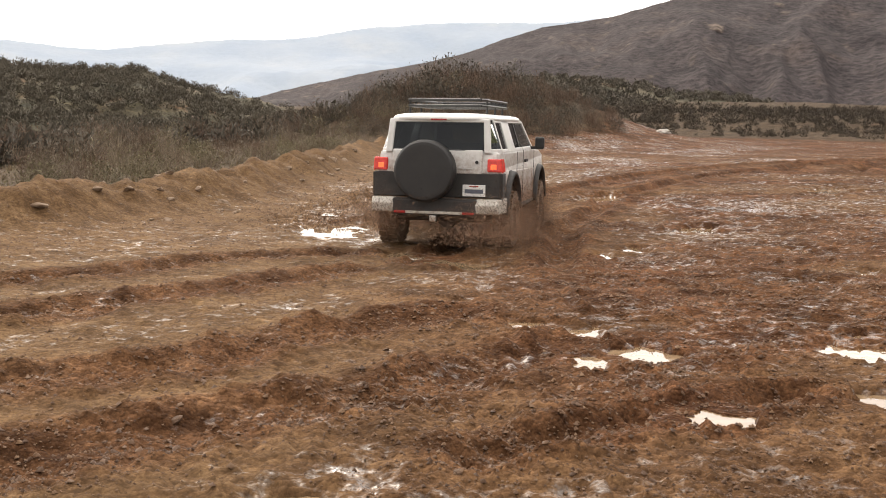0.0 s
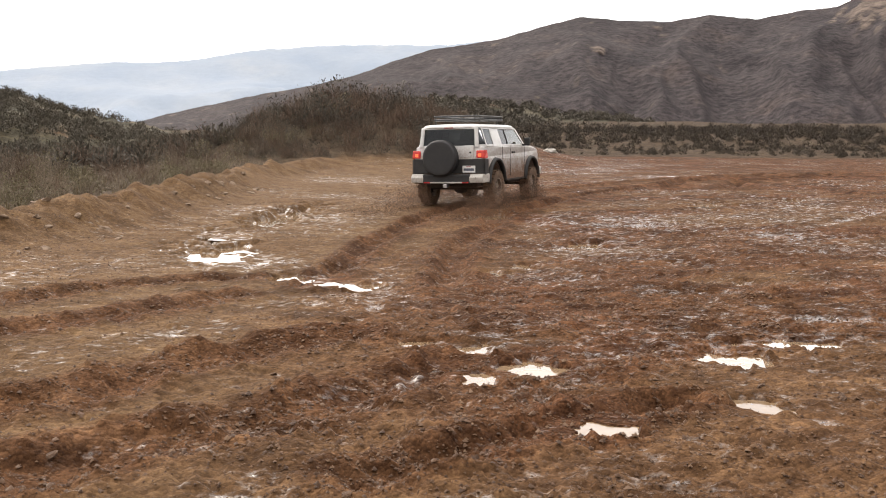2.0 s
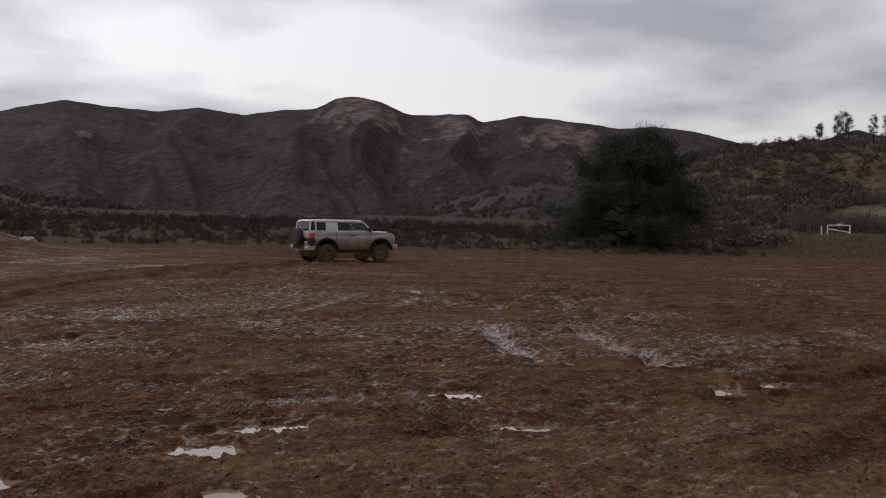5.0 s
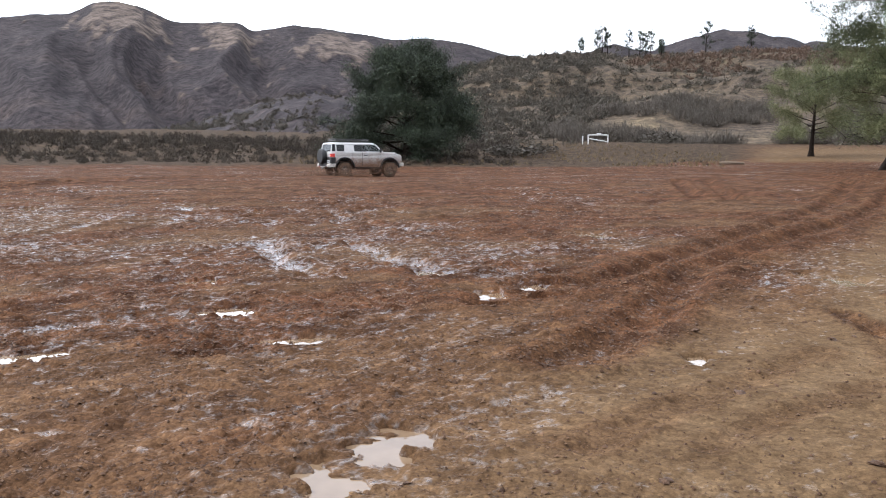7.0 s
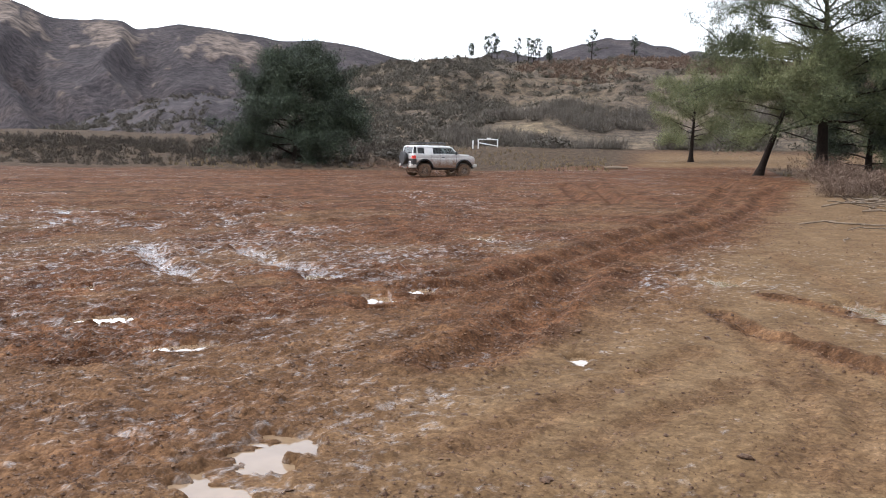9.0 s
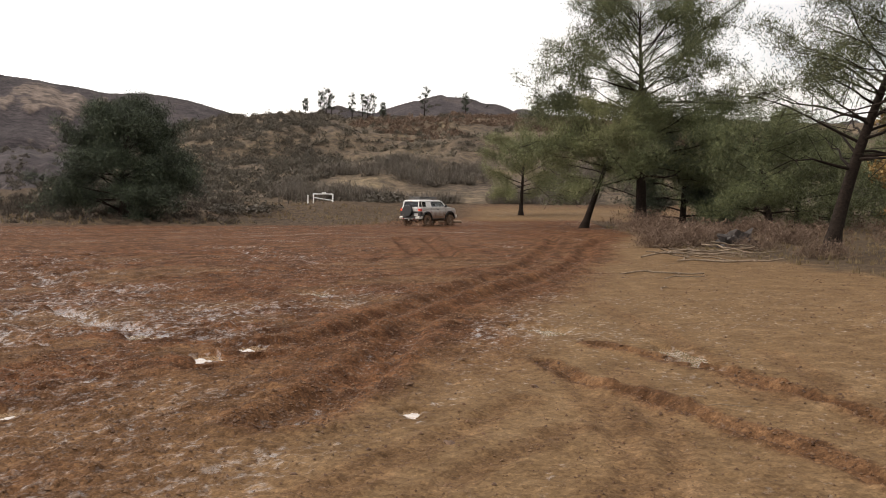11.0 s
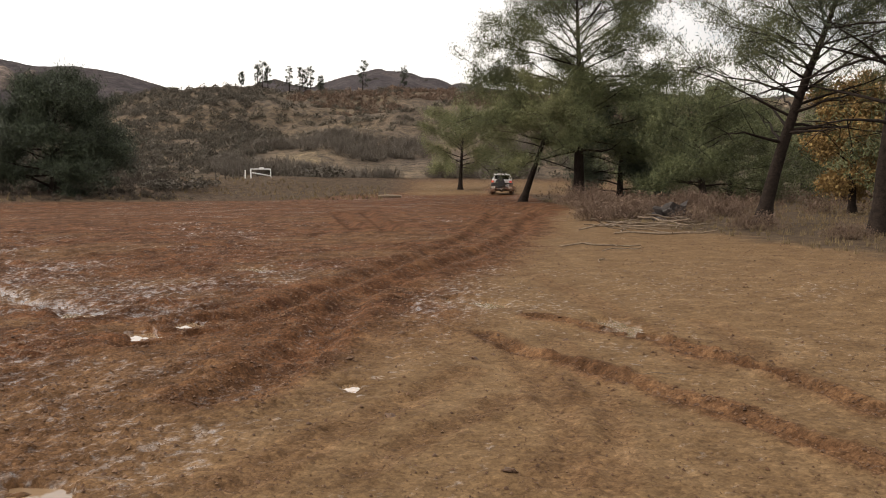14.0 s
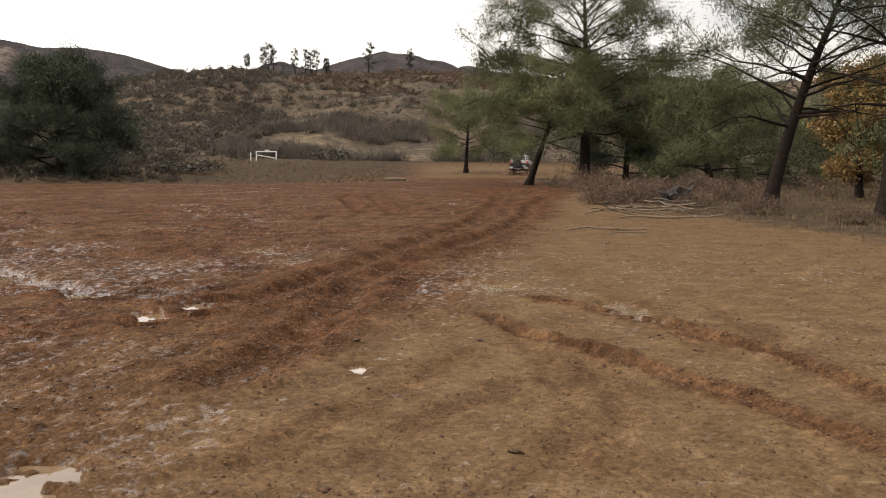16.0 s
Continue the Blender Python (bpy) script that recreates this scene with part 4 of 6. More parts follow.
def hill_scrub(hill_name, n, lo, hi, size, material, label, thresh=0.4, ns=6.0, bearings=(-30, 100), name="", protos=None):
    X, Y, Z, V, rock = HILL_SHAPES[hill_name]
    nu, nv = X.shape
    i, j = rng.uniform(0, nu - 1.01, n * 8), np.clip(rng.uniform(lo, hi, n * 8), 0, 1) * (V <= 1).sum(1)[0] * 0.999
    i0, j0 = i.astype(int), np.minimum(j.astype(int), nv - 2)
    fi, fj = i - i0, j - j0

    def at(M):
        return (M[i0, j0] * (1 - fi) + M[i0 + 1, j0] * fi) * (1 - fj) + (M[i0, j0 + 1] * (1 - fi) + M[i0 + 1, j0 + 1] * fi) * fj

    x, y, z, rk = at(X), at(Y), at(Z), at(rock)
    az = np.degrees(np.arctan2(x, y))
    az = az + 5 * (fbm(x / 14, y / 14, 3, 97) - 0.5)
    ok = (rk < 0.5) & (az > bearings[0]) & (az < bearings[1]) & (fbm(x / ns / 4, y / ns / 4, 3, 77) > thresh)
    p = np.column_stack([x, y, z - 0.1])[ok][:n]
    s = rng.uniform(0.6, 1.3, len(p)) * size
    scatter(name or hill_name + "_scrub", protos or CLUMPS, p, s, material, label, "scrub", tall=s * 0.85)


hill_scrub("hill_left", 2700, 0.0, 0.99, 1.6, CHAPARRAL, "dark chaparral shrubs covering the low hill", 0.36, protos=FINE_CLUMPS)
hill_scrub("spur_hill", 2400, 0.0, 1.0, 1.7, BRUSH_DARK, "olive scrub on the spur", 0.38)
hill_scrub("foothill", 2400, 0.0, 1.0, 1.6, BRUSH_DARK, "grey-green scrub on the foothills", 0.38)
hill_scrub("hill_right", 2600, 0.0, 1.0, 1.6, CHAPARRAL, "scattered scrub on the grassy slope", 0.50)
hill_scrub("hill_right", 1500, 0.40, 0.98, 1.7, BRUSH_RUST, "reddish-brown shrubs in patches on the upper slope", 0.47, 8.0, bearings=(61, 84), name="rusty_scrub")
hill_scrub("hill_right", 900, 0.02, 0.26, 2.1, THICKET, "dense grey bare thicket at the slope's foot", 0.36, bearings=(57.5, 74), name="grey_thicket", protos=SOFT)
hill_scrub("hill_right", 1800, 0.05, 0.99, 2.0, BRUSH_DARK, "dense dark scrub on the slope", 0.22, bearings=(44, 59.5), name="dense_scrub", protos=FINE_CLUMPS)
hill_scrub("hill_behind", 900, 0.5, 1.0, 2.0, BRUSH_DARK, "scrub on the far hilltop", 0.4)


# ---------------------------------------------------------------- trees
BARK = mat_plain("pine_bark", (0.010, 0.0075, 0.006), (0.032, 0.023, 0.018), 9, 0.95, bump=0.04, spec=0.1)
DEAD_WOOD = mat_plain("dead_wood", (0.09, 0.062, 0.040), (0.22, 0.165, 0.115), 12, 0.9, bump=0.01)
NEEDLES = mat_leaf("pine_needles", [(0.0, (0.045, 0.055, 0.026)), (0.5, (0.086, 0.099, 0.044)), (1.0, (0.14, 0.15, 0.072))], 0.6)
NEEDLES_DARK = mat_leaf("dark_pine_needles", [(0.0, (0.022, 0.030, 0.020)), (0.6, (0.040, 0.052, 0.032)), (1.0, (0.068, 0.082, 0.048))], 0.6)
NEEDLES_LIGHT = mat_leaf("young_pine_needles", [(0.0, (0.085, 0.092, 0.042)), (0.5, (0.15, 0.155, 0.072)), (1.0, (0.22, 0.22, 0.115))], 0.6)
AUTUMN = mat_leaf("autumn_leaves", [(0.0, (0.10, 0.055, 0.020)), (0.5, (0.20, 0.125, 0.045)), (1.0, (0.30, 0.20, 0.08))])


def tube_arrays(pts, radii, k=6):
    pts = np.asarray(pts, float)
    d = np.gradient(pts, axis=0)
    d /= np.linalg.norm(d, axis=1)[:, None] + 1e-9
    ref = np.array([0.31, 0.77, 0.1])
    a = np.cross(d, ref)
    a /= np.linalg.norm(a, axis=1)[:, None] + 1e-9
    b = np.cross(d, a)
    t = np.linspace(0, 2 * np.pi, k, endpoint=False)
    V = pts[:, None] + np.asarray(radii)[:, None, None] * (a[:, None] * np.cos(t)[None, :, None] + b[:, None] * np.sin(t)[None, :, None])
    F = []
    for i in range(len(pts) - 1):
        for j in range(k):
            F.append((i * k + j, i * k + (j + 1) % k, (i + 1) * k + (j + 1) % k, (i + 1) * k + j))
    return V.reshape(-1, 3), np.array(F)


def needle_tuft(seed, n=10, length=0.165, width=0.0115):
    g = np.random.default_rng(seed)
    d = g.normal(0, 1, (n, 3)) + np.array([0, 0, 0.5])
    d /= np.linalg.norm(d, axis=1)[:, None]
    s = np.cross(d, g.normal(0, 1, (n, 3)))
    s /= np.linalg.norm(s, axis=1)[:, None] + 1e-9
    c = g.normal(0, 0.13, (n, 3))
    ln = length * g.uniform(0.6, 1.15, n)[:, None]
    V = np.stack([c - s * width, c + s * width, c + d * ln], 1).reshape(-1, 3)
    return V, np.arange(3 * n).reshape(n, 3)


NEEDLE_TUFTS = [needle_tuft(s) for s in (31, 32, 33, 34)]
LEAF_TUFTS = [needle_tuft(s, 10, 0.08, 0.035) for s in (35, 36, 37)]


def tree(name, x, y, height, girth, lean, bare, reach, limbs, tufts, needles, label, seed, droop=0.0, top_round=0.6, low_dead=0, sizes=1.0, bend=0.0, leafy=False, sides=8, peak=0.5):
    """A tree: trunk with limbs in one mesh, crown of many small tufts. lean: (dx, dy) at the top; bare: share of the trunk without a crown."""
    g = np.random.default_rng(seed)
    z0 = float(land(np.array([x]), np.array([y]))[0]) - 0.15
    h = np.linspace(0, 1, 11)
    tx = lean[0] * h ** (1 + bend) + 0.012 * height * np.cumsum(g.normal(0, 0.45, 11)) * h
    ty = lean[1] * h ** (1 + bend) + 0.012 * height * np.cumsum(g.normal(0, 0.45, 11)) * h
    trunk = np.column_stack([tx, ty, h * height])
    rad = girth * (1 - 0.86 * h) * (1 + 0.55 * np.exp(-h * 28))
    VV, FF = [], []
    off = 0

    def put(V, F):
        nonlocal off
        VV.append(V)
        FF.append(F + off)
        off += len(V)

    put(*tube_arrays(trunk, rad, sides))
    spots, weight = [], []
    for k in range(limbs):
        u = bare + (1 - bare) * ((k + 0.5) / limbs) ** 0.9
        u = min(0.97, u + g.normal(0, 0.015))
        az = k * 2.399 + g.normal(0, 0.35)
        f = (u - bare) / max(1e-3, 1 - bare)
        env = max(0.03, 1 - ((f - top_round) / (1.03 - top_round if f > top_round else 1.15 * top_round + 0.25)) ** 2) ** peak
        ln = reach * max(0.14, env) * g.uniform(0.62, 1.1)
        base = np.array([np.interp(u, h, trunk[:, c]) for c in range(3)])
        rise = 0.10 + 0.75 * f - droop + g.normal(0, 0.22)
        dirv = np.array([np.cos(az), np.sin(az), rise])
        s = np.linspace(0, 1, 6)
        pts = base + np.outer(s, dirv * ln) + np.column_stack([0 * s, 0 * s, -0.16 * ln * s ** 2 * (0.5 + droop)]) + g.normal(0, 0.03 * ln, (6, 3)) * s[:, None]
        r0 = max(0.012, 0.32 * girth * (1 - 0.75 * u))
        put(*tube_arrays(pts, r0 * (1 - 0.85 * s), 5))
        if k < low_dead:
            for _ in range(4):
                q = pts[g.integers(2, 6)]
                e = q + g.normal(0, 0.28 * ln, 3) * np.array([1, 1, 0.7])
                put(*tube_arrays(np.linspace(q, e, 3), np.array([0.018, 0.012, 0.004]), 4))
            continue
        for m in range(7):
            q = base + (pts[-1] - base) * g.uniform(0.35, 1.0)
            q = q * 0.5 + pts[min(5, 2 + m % 4)] * 0.5
            a2 = az + g.choice([-1, 1]) * g.uniform(0.4, 1.2)
            l2 = ln * g.uniform(0.18, 0.42)
            e = q + np.array([np.cos(a2), np.sin(a2), g.uniform(-0.5, 0.8)]) * l2
            put(*tube_arrays(np.linspace(q, e, 3), np.array([0.35 * r0, 0.22 * r0, 0.006]), 4))
            spots.append((q, e))
            weight.append(l2)
        spots.append((pts[3], pts[5]))
        weight.append(ln * 0.5)
    faces = np.concatenate(FF)
    me = arrays_mesh("trunk", np.concatenate(VV), faces, True)
    me.materials.append(BARK)
    root = new(name)
    root.matrix_world = pose(x, y, z0)
    t_ob = new("trunk", me)
    t_ob.parent = root
    weight = np.array(weight) / sum(weight)
    tufts = int(1.5 * tufts)
    pick = g.choice(len(spots), tufts, p=weight)
    s = g.uniform(0, 1, tufts)[:, None] ** 0.75
    A, B = np.array([a for a, _ in spots])[pick], np.array([b for _, b in spots])[pick]
    pos = A + (B - A) * s * 1.1 + g.normal(0, 0.105 * reach ** 0.6, (tufts, 3)) * np.array([1, 1, 0.7])
    protos = LEAF_TUFTS if leafy else NEEDLE_TUFTS
    P = g.integers(0, len(protos), tufts)
    a = g.uniform(0, 2 * np.pi, tufts)
    sc = sizes * g.uniform(0.7, 1.3, tufts)
    CV, CF, off2 = [], [], 0
    for k, (V, F) in enumerate(protos):
        m = P == k
        c, sn, q = np.cos(a[m])[:, None], np.sin(a[m])[:, None], sc[m][:, None]
        cv = np.stack([(V[None, :, 0] * c - V[None, :, 1] * sn) * q + pos[m][:, 0:1], (V[None, :, 0] * sn + V[None, :, 1] * c) * q + pos[m][:, 1:2],
                       V[None, :, 2] * q + pos[m][:, 2:3]], 2).reshape(-1, 3)
        CV.append(cv)
        CF.append((F[None] + (np.arange(m.sum()) * len(V))[:, None, None] + off2).reshape(-1, 3))
        off2 += m.sum() * len(V)
    cm = arrays_mesh("crown", np.concatenate(CV), np.concatenate(CF))
    cm.materials.append(needles)
    c_ob = new("crown", cm)
    c_ob.parent = root
    return tagged(root, label=label, category="tree")


def at_bearing(az, r):
    return r * math.sin(radians(az)), r * math.cos(radians(az))


def trees():
    x, y = at_bearing(47.5, 82)
    tree("pine_tree", x, y, 8.6, 0.32, (0.3, 0), 0.05, 5.9, 66, 9000, NEEDLES_DARK, "broad dark green pine at the field's edge", 141, top_round=0.10, sizes=2.0, droop=-0.05, peak=0.85)
    x, y = at_bearing(70.7, 97)
    tree("pine_tree", x, y, 6.9, 0.24, (0.6, -0.3), 0.30, 4.2, 26, 3000, NEEDLES_LIGHT, "small light green pine beside the dirt track", 42, top_round=0.4, sizes=1.5, bend=0.4)
    x, y = at_bearing(74.5, 66)
    tree("pine_tree", x, y, 7.6, 0.25, (0.9, -2.3), 0.34, 4.6, 30, 4000, NEEDLES_LIGHT, "leaning pine with a bare dark trunk", 43, top_round=0.4, sizes=1.4, low_dead=4)
    x, y = at_bearing(77.85, 67)
    tree("pine_tree", x, y, 15.0, 0.40, (0.4, 0.3), 0.20, 7.2, 66, 12500, NEEDLES, "tall green pine with spreading limbs", 44, top_round=0.42, sizes=1.45, low_dead=2)
    x, y = at_bearing(80.2, 74)
    tree("pine_tree", x, y, 6.8, 0.28, (0.2, 0), 0.05, 4.0, 30, 3600, NEEDLES_DARK, "dense dark pine behind the taller one", 45, top_round=0.35, sizes=1.6)
    x, y = at_bearing(82.6, 88)
    tree("pine_tree", x, y, 6.6, 0.26, (0.2, 0), 0.05, 3.4, 26, 2200, NEEDLES, "green pine in the back row", 46, top_round=0.35, sizes=1.7)
    x, y = at_bearing(85.1, 62)
    tree("pine_tree", x, y, 6.2, 0.28, (0.2, 0.9), 0.14, 4.6, 32, 3000, NEEDLES, "green pine with low hanging boughs", 47, top_round=0.4, sizes=1.5)
    x, y = at_bearing(86.4, 70)
    tree("pine_tree", x, y, 5.8, 0.26, (0.3, -0.4), 0.10, 4.6, 30, 2700, NEEDLES, "green pine standing close to its neighbour", 48, top_round=0.4, sizes=1.5)
    x, y = at_bearing(88.4, 35)
    tree("pine_tree", x, y, 9.2, 0.27, (0.3, -3.0), 0.30, 4.0, 46, 3400, NEEDLES, "leaning pine with a thick dark trunk and dead lower twigs", 49, top_round=0.4, sizes=1.05, low_dead=9, bend=0.25)
    x, y = at_bearing(94.5, 30)
    tree("pine_tree", x, y, 9.5, 0.26, (0.1, -0.4), 0.30, 5.4, 34, 1500, NEEDLES_DARK, "dark sparse pine with long bare limbs", 50, top_round=0.4, sizes=0.95, low_dead=16, droop=0.1)
    x, y = at_bearing(93.0, 47)
    tree("cottonwood_tree", x, y, 5.8, 0.20, (0.2, 0), 0.15, 1.9, 24, 1500, AUTUMN, "cottonwood with orange autumn leaves", 51, top_round=0.5, sizes=1.5, leafy=True)
    for k, (az, r, hh) in enumerate(((79, 120, 9), (83.5, 118, 10), (88.2, 84, 9.5), (90.3, 96, 10), (92.5, 70, 9.5), (95.5, 56, 9), (98.5, 44, 10))):
        x, y = at_bearing(az, r)
        tree("pine_tree", x, y, hh * 0.56, 0.24, (0.2, 0.1), 0.06, 4.4, 26, 1050, NEEDLES_LIGHT if k % 2 else NEEDLES, "green pine in the wood's back row", 60 + k, top_round=0.35, sizes=1.75)


trees()


def ridge_pines():
    X, Y, Z, V, rock = HILL_SHAPES["hill_right"]
    col = (V <= 1).sum(1)[0] - 1
    azs = np.degrees(np.arctan2(X[:, col], Y[:, col]))
    for k, (az, h, r) in enumerate(((57.6, 4.5, 0.9), (58.75, 6.2, 1.3), (59.05, 7.0, 1.4), (59.3, 6.4, 1.2), (60.6, 6.8, 1.0), (61.05, 6.9, 1.1), (61.3, 6.2, 1.0), (61.8, 6.4, 1.1),
                                    (62.4, 4.4, 0.9), (64.65, 8.0, 1.5), (67.2, 6.0, 1.0), (71.6, 8.0, 1.1), (72.75, 8.6, 1.4), (73.3, 6.0, 1.2))):
        i = int(np.argmin(np.abs(azs - az)))
        j = col - 2 if k not in (9, 11, 12) else col - 5
        x, y, z = X[i, j], Y[i, j], Z[i, j]
        ob = tree("ridge_pine", x, y, h, 0.16, (0.1, 0), 0.28, r, 16, 420, NEEDLES_DARK, "slender dark pine standing on the ridge", 80 + k, top_round=0.4, sizes=1.4, sides=6)
        ob.matrix_world = pose(x, y, z - 0.3)
        tagged(ob, group="pines on the ridge")


ridge_pines()


# ---------------------------------------------------------------- small things on the ground
def lump_mesh(name, seed, size, material, squash=0.6):
    bm = bmesh.new()
    bmesh.ops.create_icosphere(bm, subdivisions=2, radius=1)
    for v in bm.verts:
        k = 1 + 0.55 * (noise.noise(v.co * 1.3 + Vector((seed * 3.1, 0, 0))))
        k *= 1 + 0.22 * noise.noise(v.co * 3.7 + Vector((0, seed, 0)))
        v.co = Vector((v.co.x * size[0] * k, v.co.y * size[1] * k, v.co.z * size[2] * k * squash))
    me = bpy.data.meshes.new(name)
    bm.to_mesh(me)
    bm.free()
    me.materials.append(material)
    return me


STONE = mat_plain("dusty_stone", (0.12, 0.078, 0.050), (0.235, 0.160, 0.105), 7, 0.9, bump=0.02)
PALE_STONE = mat_plain("pale_boulder", (0.36, 0.33, 0.29), (0.55, 0.52, 0.47), 4, 0.85, bump=0.03)
CLOD = mat_plain("mud_clod", (0.040, 0.020, 0.010), (0.12, 0.062, 0.030), 9, 0.85, bump=0.02)
CHAR = mat_plain("charred_root", (0.012, 0.010, 0.009), (0.045, 0.034, 0.028), 8, 0.9, bump=0.03)


def ground_z(x, y):
    a, b = np.array([float(x)]), np.array([float(y)])
    wild, sand, churn, _ = field_masks(a, b)
    z, _ = puddle_pit(a, b, land(a, b) + relief(a, b, churn, sand, wild))
    return float(z[0])


def rocks_and_clods():
    me = lump_mesh("boulder", 2, (0.40, 0.28, 0.24), PALE_STONE)
    ob = new("boulder", me)
    ob.matrix_world = pose(12.6, 55.0, ground_z(12.6, 55) + 0.07, 0, 0, 20)
    tagged(ob, label="pale boulder at the field's far edge", category="boulder")
    protos = [lump_mesh("stone", s, (0.16, 0.12, 0.11), STONE) for s in range(3, 9)]
    for k in range(46):
        t = random.random()
        i = min(len(BERM) - 2, 1 + int(t * 5))
        (x0, y0), (x1, y1) = BERM[i], BERM[i + 1]
        u = random.random()
        x, y = x0 + u * (x1 - x0) + random.gauss(0.55, 0.7), y0 + u * (y1 - y0) + random.gauss(0, 0.5)
        s = random.uniform(0.25, 1.05)
        ob = new("stone", protos[k % 6])
        ob.matrix_world = pose(x, y, ground_z(x, y) - 0.01 * s, random.uniform(-20, 20), random.uniform(-20, 20), random.uniform(0, 360)) @ Matrix.Scale(s, 4)
        tagged(ob, label="brown stone on the dirt berm", category="stone", group="stones along the berm")
    protos = [lump_mesh("mud_clod", s, (0.07, 0.055, 0.045), CLOD, 0.6) for s in range(11, 17)]
    spots = [(-1.26, 8.18), (-1.42, 4.9), (8.26, 2.43), (-3.3, 7.6), (-0.6, 6.1), (9.5, 1.9), (5.2, 1.2), (7.7, 3.4), (4.3, 1.9), (6.1, 2.3)]
    spots += [(random.uniform(-4, 4), random.uniform(4, 13)) for _ in range(60)] + [(random.uniform(3, 16), random.uniform(-1, 9)) for _ in range(90)]
    for k, (x, y) in enumerate(spots):
        s = random.uniform(0.15, 0.42) if k > 9 else random.uniform(0.45, 0.7)
        ob = new("mud_clod", protos[k % 6])
        ob.matrix_world = pose(x, y, ground_z(x, y) + 0.004 * s, random.uniform(-30, 30), random.uniform(-30, 30), random.uniform(0, 360)) @ Matrix.Scale(s, 4)
        tagged(ob, label="dark lump of thrown mud lying on the field", category="mud clod", group="thrown mud clods")


rocks_and_clods()


def crumbs():
    """Loose crumbs of mud that lie all over the churned field."""
    g = np.random.default_rng(17)
    protos = []
    for k in range(7):
        ring = [(math.cos(2 * math.pi * i / 4), math.sin(2 * math.pi * i / 4), -0.35) for i in range(4)]
        v = np.array(ring + [(0, 0, 0.75)]) * g.uniform(0.7, 1.25, (5, 1)) + g.normal(0, 0.17, (5, 3))
        protos.append((v, np.array([(i, (i + 1) % 4, 4) for i in range(4)])))
    r = 2.8 + 26 * g.uniform(0, 1, 700000) ** 1.6
    a = np.radians(g.uniform(-27, 99, len(r)))
    x, y = r * np.sin(a), r * np.cos(a)
    wild, sand, churn, wet = field_masks(x, y)
    heap = fbm(x * 1.6, y * 1.6, 3, 151)
    keep = g.random(len(x)) < np.clip((0.34 + 0.66 * churn ** 1.5) * (0.45 + 1.2 * (heap - 0.45)), 0.02, 1) * (1 - wild) * sstep(48, 20, r)
    x, y, r, churn, heap = x[keep][:105000], y[keep][:105000], r[keep][:105000], churn[keep][:105000], heap[keep][:105000]
    w2, s2, c2, _ = field_masks(x, y)
    z, pool = puddle_pit(x, y, land(x, y) + relief(x, y, c2, s2, w2))
    ok = pool < 0.3
    x, y, z, r, churn = x[ok], y[ok], z[ok], r[ok], churn[ok]
    size = (0.0065 + 0.0008 * r) * (0.45 + 0.85 * g.gamma(1.1, 0.55, len(x))) * (0.5 + 0.6 * churn)
    size = np.minimum(size * 0.8, 0.022)
    scatter("mud_crumbs", protos, np.column_stack([x, y, z + size * 0.30 + 0.004]), size, CRUMB, "crumbs and lumps of churned mud over the field", "mud", tall=size * 0.8)


CRUMB = mat_leaf("mud_crumb", [(0.0, (0.044, 0.021, 0.0105)), (0.5, (0.080, 0.041, 0.021)), (1.0, (0.125, 0.070, 0.038))], 0.7)
crumbs()


def stick_mesh(name, length, r, seed, material, bendy=0.05):
    g = np.random.default_rng(seed)
    s = np.linspace(-0.5, 0.5, 8)
    pts = np.column_stack([s * length, np.cumsum(g.normal(0, bendy * length / 8, 8)), np.cumsum(g.normal(0, bendy * length / 16, 8))])
    V, F = tube_arrays(pts, r * (1 - 0.6 * np.abs(s + 0.1)), 6)
    VV, FF = [V], [F]
    n = len(V)
    for k in range(3):
        q = pts[2 + 2 * k - (k == 2)]
        e = q + np.array([g.uniform(-0.1, 0.25), g.choice([-1, 1]) * g.uniform(0.1, 0.3), g.uniform(-0.02, 0.06)]) * length * 0.6
        v2, f2 = tube_arrays(np.linspace(q, e, 4), r * np.array([0.5, 0.4, 0.28, 0.1]), 5)
        VV.append(v2)
        FF.append(f2 + n)
        n += len(v2)
    me = arrays_mesh(name, np.concatenate(VV), np.concatenate(FF), True)
    me.materials.append(material)
    return me


